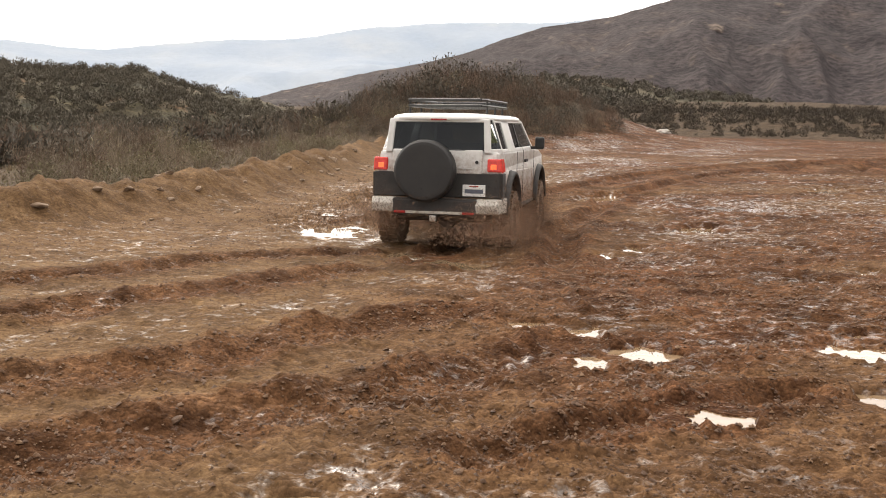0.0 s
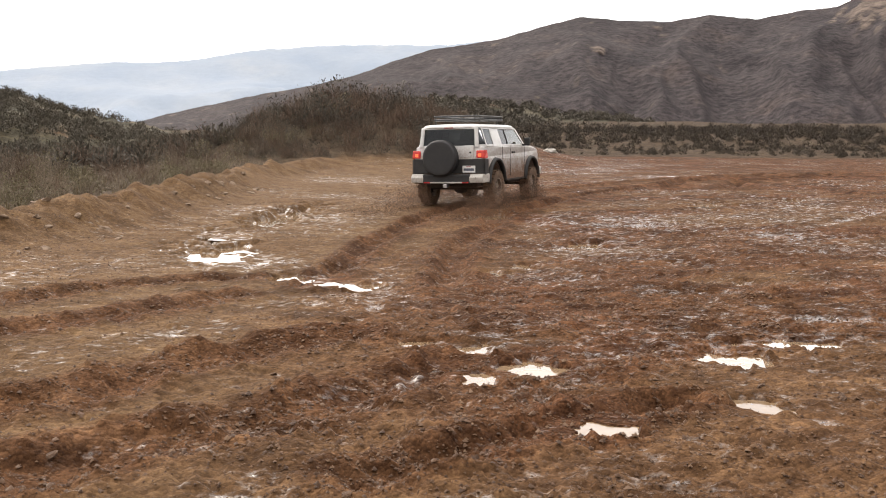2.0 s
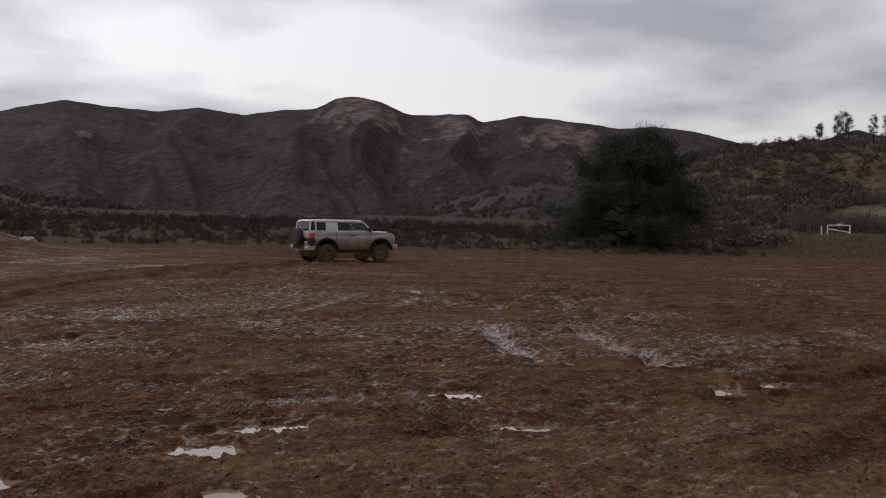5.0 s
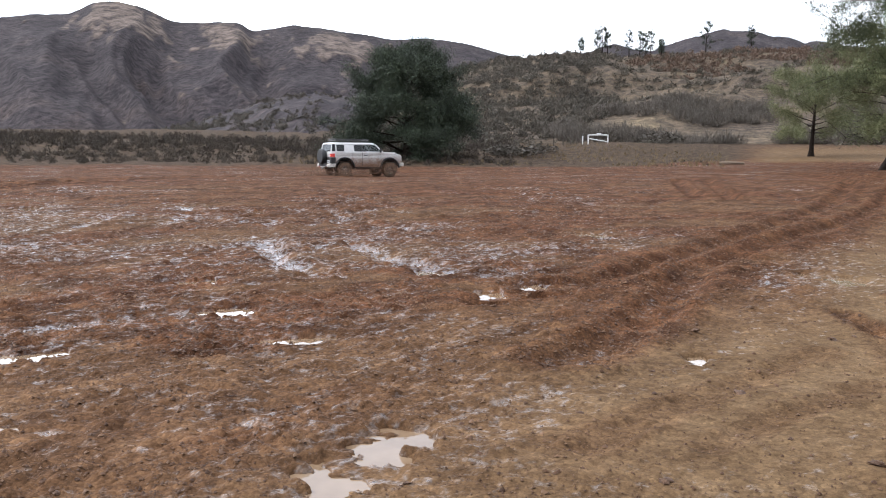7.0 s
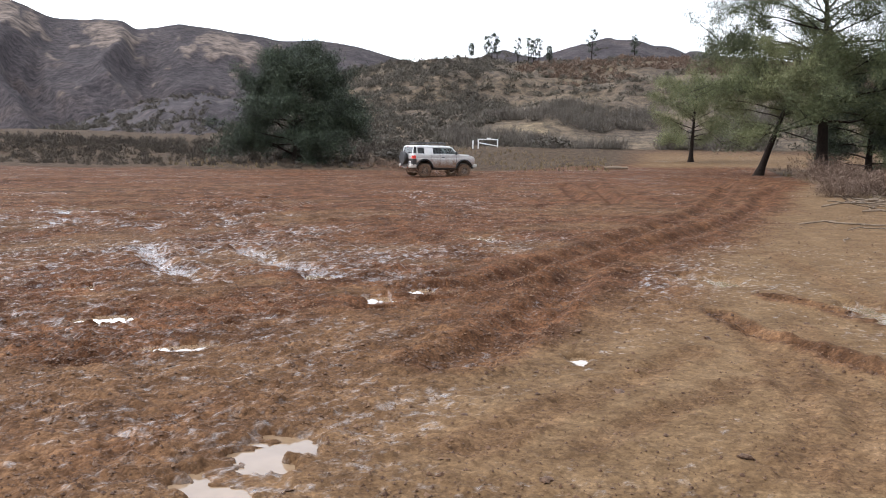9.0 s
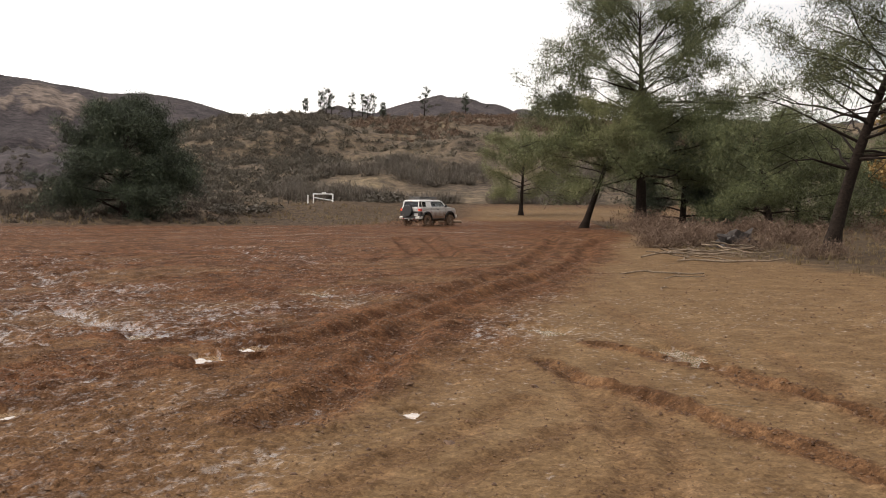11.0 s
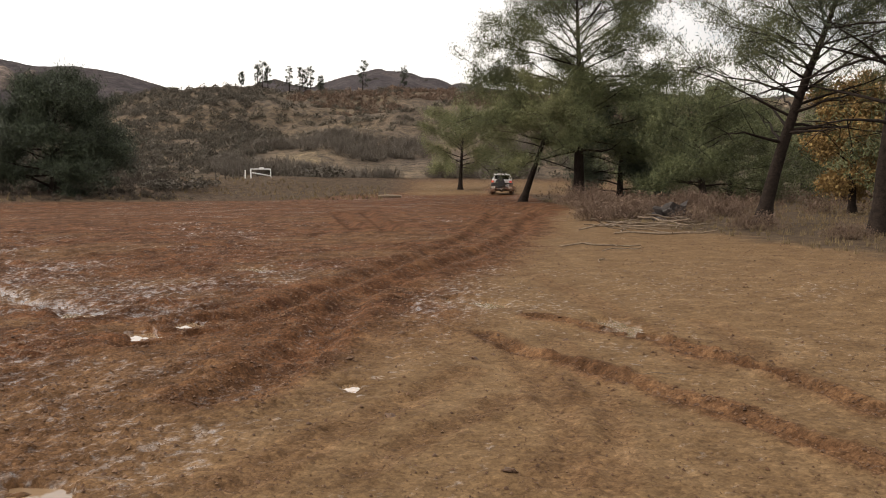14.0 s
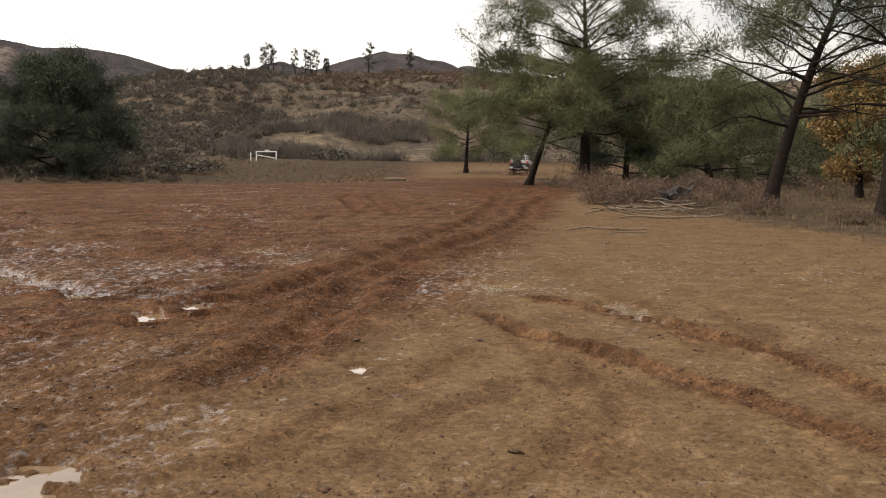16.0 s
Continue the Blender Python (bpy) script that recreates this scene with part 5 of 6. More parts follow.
def branches():
    protos = [stick_mesh("branch", 2.4, 0.028, 100 + k, DEAD_WOOD, 0.16) for k in range(6)]
    for k in range(20):
        x, y = random.gauss(29.5, 1.5), random.gauss(3.9, 0.75)
        ob = new("branch", protos[k % 6])
        ob.matrix_world = pose(x, y, ground_z(x, y) + 0.05 + 0.012 * k, random.uniform(-6, 6), random.uniform(-8, 8), random.gauss(-55, 60)) @ Matrix.Scale(random.uniform(0.55, 1.25), 4)
        tagged(ob, label="bare dead branch in the brush pile", category="branch", group="dead branches on the sand")
    for x, y, turn, s in ((22.3, 4.1, -75, 0.8), (18.6, 3.3, 5, 0.35), (8.0, 0.73, -80, 0.14), (21.5, 3.4, -40, 0.5)):
        ob = new("branch", protos[2])
        ob.matrix_world = pose(x, y, ground_z(x, y) + 0.03, 0, 0, turn) @ Matrix.Scale(s, 4)
        tagged(ob, label="single dead branch lying on the sand", category="branch", group="dead branches on the sand")
    bm = bmesh.new()
    bmesh.ops.create_icosphere(bm, subdivisions=3, radius=0.5)
    for v in bm.verts:
        k = 1 + 0.9 * noise.noise(v.co * 4.0) + 0.5 * noise.noise(v.co * 9.0)
        v.co = Vector((v.co.x * 1.3 * k, v.co.y * 1.3 * k, max(-0.1, v.co.z * 1.0 * k)))
    me = bpy.data.meshes.new("root_stump")
    bm.to_mesh(me)
    bm.free()
    me.materials.append(CHAR)
    ob = new("root_stump", me)
    ob.matrix_world = pose(37.5, 4.4, ground_z(37.5, 4.4) + 0.12)
    tagged(ob, label="blackened uprooted stump beside the branches", category="stump")
    me = stick_mesh("log", 1.9, 0.16, 120, DEAD_WOOD, 0.02)
    ob = new("log", me)
    x, y = at_bearing(66.5, 78)
    ob.matrix_world = pose(x, y, ground_z(x, y) + 0.1, 0, 0, -62)
    tagged(ob, label="short weathered log at the field's edge", category="log")


branches()


def single_bushes():
    me_v, me_f = bush_proto(201, 420, 700, 0.62, 0.016, 0.006, 1.1)
    me = arrays_mesh("bush", me_v, me_f)
    me.materials.append(BRUSH_RUST)
    for x, y, s, h in ((52.5, 11.0, 2.6, 2.2), (50.0, 9.6, 2.4, 1.8), (40.0, 7.4, 2.3, 1.6), (38.2, 6.0, 2.3, 1.5), (36.3, 6.9, 1.9, 1.2), (35.5, 3.4, 1.6, 1.0), (31.5, 1.0, 1.6, 1.0), (45.5, 6.8, 2.4, 1.6), (27.5, -1.5, 1.2, 0.8), (41.5, 2.5, 2.0, 1.3), (46, 3.2, 2.3, 1.5), (54, 5.5, 2.6, 1.7)):
        ob = new("bush", me)
        ob.matrix_world = pose(x, y, ground_z(x, y) - 0.05, 0, 0, 70 * s) @ Matrix.Diagonal((s, s, h * 0.7, 1))
        tagged(ob, label="dry brown twiggy bush under the pines", category="bush", group="bushes under the pines")
    me_v, me_f = bush_proto(205, 60, 420, 0.75, 0.05, 0.010, 0.9)
    me = arrays_mesh("sagebrush", me_v, me_f)
    me.materials.append(BRUSH_DARK)
    for az, r, s, h in ((54.3, 88, 3.0, 1.1), (53.2, 90, 2.4, 0.9), (55.6, 92, 2.2, 1.0), (62.5, 112, 3.4, 1.5)):
        x, y = at_bearing(az, r)
        ob = new("sagebrush", me)
        ob.matrix_world = pose(x, y, ground_z(x, y) - 0.05, 0, 0, 40 * s) @ Matrix.Diagonal((s, s, h, 1))
        tagged(ob, label="low dark sagebrush below the gate", category="bush", group="sagebrush below the gate")


single_bushes()


# ---------------------------------------------------------------- gate and fence posts
def tube_bm(bm, pts, radius, k=8):
    V, F = tube_arrays(pts, np.full(len(pts), radius), k)
    vs = [bm.verts.new(v) for v in V]
    for f in F:
        bm.faces.new([vs[i] for i in f])
    bm.faces.new(vs[:k][::-1])
    bm.faces.new(vs[-k:])
    return bm


WHITE_PAINT = mat_plain("white_gate_paint", (0.66, 0.65, 0.62), (0.82, 0.81, 0.78), 6, 0.5)
POST_WOOD = mat_plain("dark_post_wood", (0.035, 0.026, 0.02), (0.09, 0.07, 0.055), 9, 0.9, bump=0.01)


def gate():
    x, y = at_bearing(58.85, 110)
    z = float(land(np.array([x]), np.array([y]))[0])
    root = new("pipe_gate")
    root.matrix_world = pose(x, y, z, 0, 0, -58.85)
    for sx in (-1.1, 1.1):
        part("post", tube_bm(bmesh.new(), [(sx, 0, -0.2), (sx, 0, 1.0)], 0.075), WHITE_PAINT, root)
    part("top_rail", tube_bm(bmesh.new(), [(-1.1, 0, 0.95), (1.1, 0, 0.95)], 0.06), WHITE_PAINT, root)
    part("brace", tube_bm(bmesh.new(), [(-1.0, 0, 0.55), (1.05, 0, 0.2)], 0.06), WHITE_PAINT, root)
    part("latch_plate", tube_bm(bmesh.new(), [(-0.15, 0, 1.06), (0.35, 0, 1.06)], 0.07), WHITE_PAINT, root)
    tagged(root, label="white steel pipe gate on the grassy bank", category="gate")
    for az, h, mat, lab in ((56.25, 1.15, POST_WOOD, "dark wooden fence post"), (56.8, 0.8, POST_WOOD, "dark wooden fence post"), (57.25, 0.8, POST_WOOD, "dark wooden fence post"),
                            (57.6, 1.4, POST_WOOD, "tall dark wooden fence post"), (57.95, 0.95, WHITE_PAINT, "short white-painted gate post"), (63.3, 1.2, POST_WOOD, "dark wooden fence post")):
        x, y = at_bearing(az, 110 if az < 60 else 135)
        z = float(land(np.array([x]), np.array([y]))[0])
        me = bpy.data.meshes.new("fence_post")
        bm = tube_bm(bmesh.new(), [(0, 0, -0.2), (0.02, 0, h)], 0.07)
        bm.to_mesh(me)
        bm.free()
        me.materials.append(mat)
        ob = new("fence_post", me)
        ob.matrix_world = pose(x, y, z)
        tagged(ob, label=lab + " beside the gate", category="post", group="fence posts by the gate")


gate()


# ---------------------------------------------------------------- the off-road car
def mat_car_paint():
    m, n, l, b = make_mat("muddy_white_paint", 0.32)
    tc, sep = n.new("ShaderNodeTexCoord"), n.new("ShaderNodeSeparateXYZ")
    l.new(tc.outputs["Object"], sep.inputs[0])
    splat = noise_node(n, l, 3.2, 6, 0.68)
    fine = noise_node(n, l, 22, 4, 0.7)
    z = math_node(n, l, "SUBTRACT", 1.25, sep.outputs[2])
    k = math_node(n, l, "ADD", math_node(n, l, "MULTIPLY", z, 1.5), math_node(n, l, "MULTIPLY", math_node(n, l, "SUBTRACT", splat, 0.5), 1.2))
    k = math_node(n, l, "ADD", k, math_node(n, l, "MULTIPLY", math_node(n, l, "SUBTRACT", fine, 0.5), 1.3))
    mask = n.new("ShaderNodeMapRange")
    mask.inputs[1].default_value, mask.inputs[2].default_value = -0.05, 0.95
    l.new(k, mask.inputs[0])
    mud = ramp_node(n, l, fine, [(0.3, (0.10, 0.050, 0.028)), (0.7, (0.20, 0.112, 0.064))])
    white = ramp_node(n, l, splat, [(0.3, (0.50, 0.49, 0.47)), (0.7, (0.66, 0.655, 0.64))])
    l.new(mix_node(n, l, mask.outputs[0], white, mud), b.inputs["Base Color"])
    r = n.new("ShaderNodeMapRange")
    r.inputs[3].default_value, r.inputs[4].default_value = 0.30, 0.85
    l.new(mask.outputs[0], r.inputs[0])
    l.new(r.outputs[0], b.inputs["Roughness"])
    return m


CAR_PAINT = mat_car_paint()
CLADDING = mat_plain("dark_plastic_cladding", (0.012, 0.012, 0.013), (0.030, 0.027, 0.025), 6, 0.7)
RUBBER = mat_plain("muddy_rubber", (0.045, 0.026, 0.015), (0.165, 0.098, 0.056), 7, 0.85, bump=0.01)
RIM_METAL = mat_plain("muddy_alloy", (0.12, 0.08, 0.055), (0.34, 0.28, 0.23), 9, 0.55, metal=0.3)
VINYL = mat_plain("black_vinyl", (0.010, 0.010, 0.011), (0.022, 0.021, 0.021), 5, 0.55)
SILVER = mat_plain("silver_bumper_paint", (0.28, 0.25, 0.21), (0.54, 0.52, 0.48), 5, 0.45)
RACK_METAL = mat_plain("black_rack_tube", (0.012, 0.012, 0.013), (0.03, 0.03, 0.03), 8, 0.45)
PLATE = mat_plain("plate_white", (0.62, 0.62, 0.60), (0.72, 0.72, 0.70), 12, 0.4)
PLATE_INK = mat_plain("plate_ink", (0.06, 0.07, 0.10), (0.10, 0.11, 0.14), 12, 0.5)
INTERIOR = mat_plain("dark_interior", (0.018, 0.018, 0.018), (0.04, 0.04, 0.04), 6, 0.8)
CHROME = mat_plain("bare_steel", (0.5, 0.5, 0.5), (0.6, 0.6, 0.6), 6, 0.3, metal=1.0)
UNDER = mat_plain("underbody", (0.012, 0.010, 0.009), (0.05, 0.034, 0.024), 6, 0.9)


def mat_glass(name, tint, rough=0.02):
    m, n, l, b = make_mat(name, rough, color=tint)
    b.inputs["Transmission Weight"].default_value, b.inputs["IOR"].default_value = 1.0, 1.45
    return m


GLASS = mat_glass("tinted_glass", (0.07, 0.08, 0.08))
GLASS_CLEAR = mat_glass("light_glass", (0.42, 0.47, 0.46))


def mat_lamp(name, color, strength):
    m, n, l, b = make_mat(name, 0.2, color=color)
    l.new(ramp_node(n, l, noise_node(n, l, 18, 2), [(0.35, tuple(c * 0.6 for c in color)), (0.65, color)]), b.inputs["Base Color"])
    b.inputs["Emission Color"].default_value, b.inputs["Emission Strength"].default_value = (*color, 1), strength
    return m


TAIL_RED = mat_lamp("lit_tail_lamp", (0.50, 0.03, 0.022), 0.30)
TAIL_HOT = mat_lamp("brake_bulb_lens", (0.95, 0.16, 0.06), 0.9)
REFLECTOR = mat_lamp("red_reflector", (0.35, 0.02, 0.02), 0.05)
HEAD_LENS = mat_plain("headlamp_lens", (0.6, 0.6, 0.6), (0.75, 0.75, 0.75), 9, 0.1)


def loft(bm, loops, cap=True):
    """Joins equal loops of points into a skin."""
    rows = [[bm.verts.new(p) for p in lp] for lp in loops]
    k = len(rows[0])
    for a, b in zip(rows[:-1], rows[1:]):
        for i in range(k):
            bm.faces.new((a[i], a[(i + 1) % k], b[(i + 1) % k], b[i]))
    if cap:
        bm.faces.new(rows[0][::-1])
        bm.faces.new(rows[-1])
    bmesh.ops.recalc_face_normals(bm, faces=bm.faces)
    return bm


def rounded(bm, width, segments=2, sharp=35):
    es = [e for e in bm.edges if len(e.link_faces) == 2 and e.calc_face_angle(0) > radians(sharp)]
    bmesh.ops.bevel(bm, geom=es, offset=width, segments=segments, profile=0.6, affect="EDGES", clamp_overlap=True)
    return bm


def block(cx, cy, cz, sx, sy, sz, bevel=0.015):
    bm = bmesh.new()
    bmesh.ops.create_cube(bm, size=1)
    for v in bm.verts:
        v.co = Vector((cx + v.co.x * sx, cy + v.co.y * sy, cz + v.co.z * sz))
    return rounded(bm, bevel) if bevel else bm


def prism(corners, inward, bevel=0.006):
    """A thick panel from four corners."""
    bm = bmesh.new()
    inward = Vector(inward)
    loft(bm, [[Vector(c) for c in corners], [Vector(c) + inward for c in corners]])
    return rounded(bm, bevel, 1) if bevel else bm


def cyl(axis, c, r, depth, k=28, bevel=0.0):
    bm = bmesh.new()
    bmesh.ops.create_cone(bm, cap_ends=True, segments=k, radius1=r, radius2=r, depth=depth)
    turn = {"x": pose(0, 0, 0, 0, 90, 0), "y": pose(0, 0, 0, 90, 0, 0), "z": pose(0, 0, 0)}[axis]
    bmesh.ops.transform(bm, matrix=Matrix.Translation(c) @ turn, verts=bm.verts)
    return rounded(bm, bevel, 3, 50) if bevel else bm


AXLE, TYRE_R, TRACK_Y, LIFT = 1.345, 0.435, 0.82, 0.13


def arch(cx, r, a0, a1, n, cz=0.40):
    return [(cx + r * math.cos(radians(a0 + (a1 - a0) * i / n)), cz + r * math.sin(radians(a0 + (a1 - a0) * i / n))) for i in range(n + 1)]


def car_body_mesh():
    side = [(2.06, 0.66), (2.12, 0.80), (2.11, 1.02), (2.02, 1.15), (1.60, 1.225), (1.02, 1.26), (0.0, 1.26), (-1.0, 1.26), (-2.06, 1.26), (-2.12, 1.02), (-2.13, 0.62), (-2.05, 0.52), (-1.93, 0.48)]
    side += arch(-AXLE, 0.55, 165, 8, 10) + [(-0.76, 0.42), (0.76, 0.42)] + arch(AXLE, 0.55, 172, 12, 10) + [(1.95, 0.60)]
    loops = []
    bm = bmesh.new()
    ys = [(-0.885, 1.0), (-0.80, 1.0), (0.80, 1.0), (0.885, 1.0)]
    for y, s in ys:
        lp = []
        for x, z in side:
            inset = 0.035 if abs(y) > 0.85 and z > 1.2 else 0.0
            yy = (abs(y) - inset) * (1 - 0.05 * max(0, abs(x) - 1.7) / 0.4) * math.copysign(1, y)
            lp.append(Vector((x, yy, z)))
        loops.append(lp)
    loft(bm, loops)
    return rounded(bm, 0.03, 2, 40)


def wheel_meshes():
    tyre = bmesh.new()
    prof = [(-0.13, 0.24), (-0.145, 0.34), (-0.135, 0.405), (-0.11, 0.425), (0.11, 0.425), (0.135, 0.405), (0.145, 0.34), (0.13, 0.24)]
    k = 32
    loops = [[Vector((r * math.cos(2 * math.pi * i / k), y, r * math.sin(2 * math.pi * i / k))) for y, r in prof] for i in range(k)]
    rows = [[tyre.verts.new(p) for p in lp] for lp in loops]
    for i in range(k):
        a, b = rows[i], rows[(i + 1) % k]
        for j in range(len(prof)):
            tyre.faces.new((a[j], a[(j + 1) % len(prof)], b[(j + 1) % len(prof)], b[j]))
    for i in range(22):
        for s, ph in ((-1, 0), (1, 0.5)):
            a = 2 * math.pi * (i + ph) / 22
            lug = block(0, s * 0.078, 0.428, 0.07, 0.115, 0.028, 0)
            bmesh.ops.transform(lug, matrix=Matrix.Rotation(a, 4, "Y"), verts=lug.verts)
            tmp = bpy.data.meshes.new("lug")
            lug.to_mesh(tmp)
            lug.free()
            tyre.from_mesh(tmp)
            bpy.data.meshes.remove(tmp)
    bmesh.ops.recalc_face_normals(tyre, faces=tyre.faces)
    rim = bmesh.new()
    prof = [(0.13, 0.245), (0.125, 0.215), (0.02, 0.205), (-0.125, 0.215), (-0.13, 0.245)]
    rows = [[rim.verts.new(Vector((r * math.cos(2 * math.pi * i / k), y, r * math.sin(2 * math.pi * i / k)))) for y, r in prof] for i in range(k)]
    for i in range(k):
        a, b = rows[i], rows[(i + 1) % k]
        for j in range(len(prof) - 1):
            rim.faces.new((a[j], a[j + 1], b[j + 1], b[j]))
    for i in range(6):
        sp = prism([(-0.035, 0.085, 0.05), (0.035, 0.085, 0.05), (0.05, 0.06, 0.215), (-0.05, 0.06, 0.215)], (0, -0.04, 0), 0.005)
        bmesh.ops.transform(sp, matrix=Matrix.Rotation(i * math.pi / 3, 4, "Y"), verts=sp.verts)
        tmp = bpy.data.meshes.new("spoke")
        sp.to_mesh(tmp)
        sp.free()
        rim.from_mesh(tmp)
        bpy.data.meshes.remove(tmp)
    hub = cyl("y", (0, 0.075, 0), 0.075, 0.05, 16)
    tmp = bpy.data.meshes.new("hub")
    hub.to_mesh(tmp)
    hub.free()
    rim.from_mesh(tmp)
    bpy.data.meshes.remove(tmp)
    disc = cyl("y", (0, -0.03, 0), 0.17, 0.03, 20)
    return tyre, rim, disc


CAR = {}


def build_car():
    car = new("off_road_car")
    tagged(car, label="mud-splashed white off-road car with black spare wheel cover and roof rack", category="car")
    part("body", car_body_mesh(), CAR_PAINT, car, "white body panels caked with brown mud below")
    part("underbody", block(0, 0, 0.52, 3.9, 1.25, 0.40, 0.05), UNDER, car)
    for s in (-1, 1):
        part("axle", cyl("y", (s * AXLE, 0, 0.31), 0.06, 1.5, 12), UNDER, car)
    part("differential", cyl("x", (-AXLE, 0.0, 0.31), 0.15, 0.3, 14, 0.05), UNDER, car)
    # cabin: pillars, glass, roof
    zb, zt, yb, yt = 1.255, 1.70, 0.845, 0.70

    def side_panel(name, xb0, xb1, xt0, xt1, mat, s, thick=0.05, inset=0.0, z0=zb, z1=zt, bevel=0.006, label=""):
        f0, f1 = (z0 - zb) / (zt - zb), (z1 - zb) / (zt - zb)
        y0, y1 = yb + (yt - yb) * f0 - inset, yb + (yt - yb) * f1 - inset
        part(name, prism([(xb0, s * y0, z0), (xb1, s * y0, z0), (xt1, s * y1, z1), (xt0, s * y1, z1)], (0, -s * thick, 0), bevel), mat, car, label)

    for s in (-1, 1):
        side_panel("front_pillar", 1.00, 0.90, 0.57, 0.49, CAR_PAINT, s)
        side_panel("door_pillar", -0.28, -0.34, -0.26, -0.32, CLADDING, s, 0.04, 0.004)
        side_panel("centre_pillar", -0.76, -1.36, -0.76, -1.32, CAR_PAINT, s)
        side_panel("rear_pillar", -1.80, -1.87, -1.78, -1.84, CAR_PAINT, s)
        side_panel("window_sill", 0.90, -0.76, 0.88, -0.76, CAR_PAINT, s, 0.05, 0, zb, zb + 0.045)
        side_panel("window_sill", -1.36, -1.87, -1.36, -1.865, CAR_PAINT, s, 0.05, 0, zb, zb + 0.045)
        side_panel("window_header", 0.50, -1.86, 0.47, -1.86, CAR_PAINT, s, 0.05, 0, zt - 0.045, zt)
        side_panel("front_window", 0.895, -0.285, 0.49, -0.265, GLASS_CLEAR, s, 0.006, 0.016, zb + 0.03, zt - 0.03, 0)
        side_panel("rear_door_window", -0.335, -0.765, -0.315, -0.765, GLASS, s, 0.006, 0.016, zb + 0.03, zt - 0.03, 0)
        part("corner_window", prism([(-1.865, s * 0.835, zb + 0.02), (-2.045, s * 0.715, zb + 0.02), (-1.985, s * 0.675, zt - 0.01), (-1.85, s * 0.695, zt - 0.01)], (0.01, -s * 0.012, 0), 0), GLASS, car, "dark wrap-round corner glass")
        part("corner_sill", prism([(-1.86, s * 0.85, zb - 0.02), (-2.075, s * 0.73, zb - 0.02), (-2.065, s * 0.725, zb + 0.05), (-1.86, s * 0.838, zb + 0.05)], (0.03, -s * 0.03, 0), 0.006), CAR_PAINT, car)
        side_panel("quarter_window", -1.355, -1.805, -1.315, -1.785, GLASS, s, 0.006, 0.016, zb + 0.03, zt - 0.03, 0)
    part("windscreen", prism([(0.99, -0.80, zb + 0.01), (0.99, 0.80, zb + 0.01), (0.555, 0.70, zt), (0.555, -0.70, zt)], (-0.006, 0, -0.004), 0), GLASS_CLEAR, car)
    roof = bmesh.new()
    ring = [(0.60, 0.0), (0.58, 0.4), (0.54, 0.60), (0.45, 0.695), (0.2, 0.715), (-1.2, 0.715), (-1.75, 0.71), (-1.95, 0.665), (-2.03, 0.55), (-2.05, 0.3), (-2.06, 0.0)]
    ring = ring + [(x, -y) for x, y in ring[::-1] if y > 0]
    crown = ((1.682, 1.0, 1.0), (1.712, 1.0, 1.0), (1.735, 0.985, 0.97), (1.752, 0.96, 0.92), (1.768, 0.90, 0.80), (1.780, 0.75, 0.55))
    loft(roof, [[Vector((-0.7 + (x + 0.7) * a, y * b, z)) for x, y in ring] for z, a, b in crown])
    part("roof", rounded(roof, 0.012, 2, 30), CAR_PAINT, car, "white roof", True)
    # tailgate
    part("tailgate", prism([(-2.105, -0.62, 0.97), (-2.105, 0.62, 0.97), (-2.075, 0.62, 1.29), (-2.075, -0.62, 1.29)], (-0.035, 0, 0), 0.012), CAR_PAINT, car, "white tailgate")
    for s in (-1, 1):
        part("tailgate_frame", prism([(-2.06, s * 0.73, 1.25), (-2.06, s * 0.635, 1.25), (-1.985, s * 0.605, 1.70), (-1.985, s * 0.69, 1.70)], (-0.035, 0, 0), 0.01), CAR_PAINT, car)
    part("tailgate_frame", prism([(-1.995, -0.62, 1.655), (-1.995, 0.62, 1.655), (-1.985, 0.62, 1.705), (-1.985, -0.62, 1.705)], (-0.035, 0, 0), 0.008), CAR_PAINT, car)
    part("rear_window", prism([(-2.055, -0.64, 1.275), (-2.055, 0.64, 1.275), (-1.99, 0.61, 1.66), (-1.99, -0.61, 1.66)], (-0.008, 0, 0), 0), GLASS, car, "dark tinted rear window")
    part("brake_strip", block(-2.045, 0, 1.69, 0.03, 0.22, 0.022, 0.004), REFLECTOR, car)
    part("wiper", tube_bm(bmesh.new(), [(-2.10, -0.38, 1.28), (-2.10, -0.1, 1.295), (-2.095, 0.16, 1.30)], 0.011, 6), VINYL, car)
    part("rear_cladding", prism([(-2.12, -0.87, 0.655), (-2.12, 0.87, 0.655), (-2.11, 0.87, 0.985), (-2.11, -0.87, 0.985)], (-0.03, 0, 0), 0.012), CLADDING, car, "dark grey plastic panel across the rear")
    for s in (-1, 1):
        lamp = part("tail_lamp", prism([(-2.10, s * 0.885, 1.005), (-2.10, s * 0.69, 1.005), (-2.085, s * 0.69, 1.175), (-2.085, s * 0.875, 1.175)], (-0.05, 0, 0), 0.012), TAIL_RED, car, "lit red tail lamp")
        part("bulb_lens", block(-2.145, s * 0.775, 1.07, 0.02, 0.08, 0.07, 0.02), TAIL_HOT, lamp)
        part("side_lens", prism([(-2.10, s * 0.875, 0.99), (-1.93, s * 0.89, 1.01), (-1.93, s * 0.86, 1.18), (-2.09, s * 0.862, 1.18)], (0, s * 0.015, 0), 0.005), TAIL_RED, lamp)
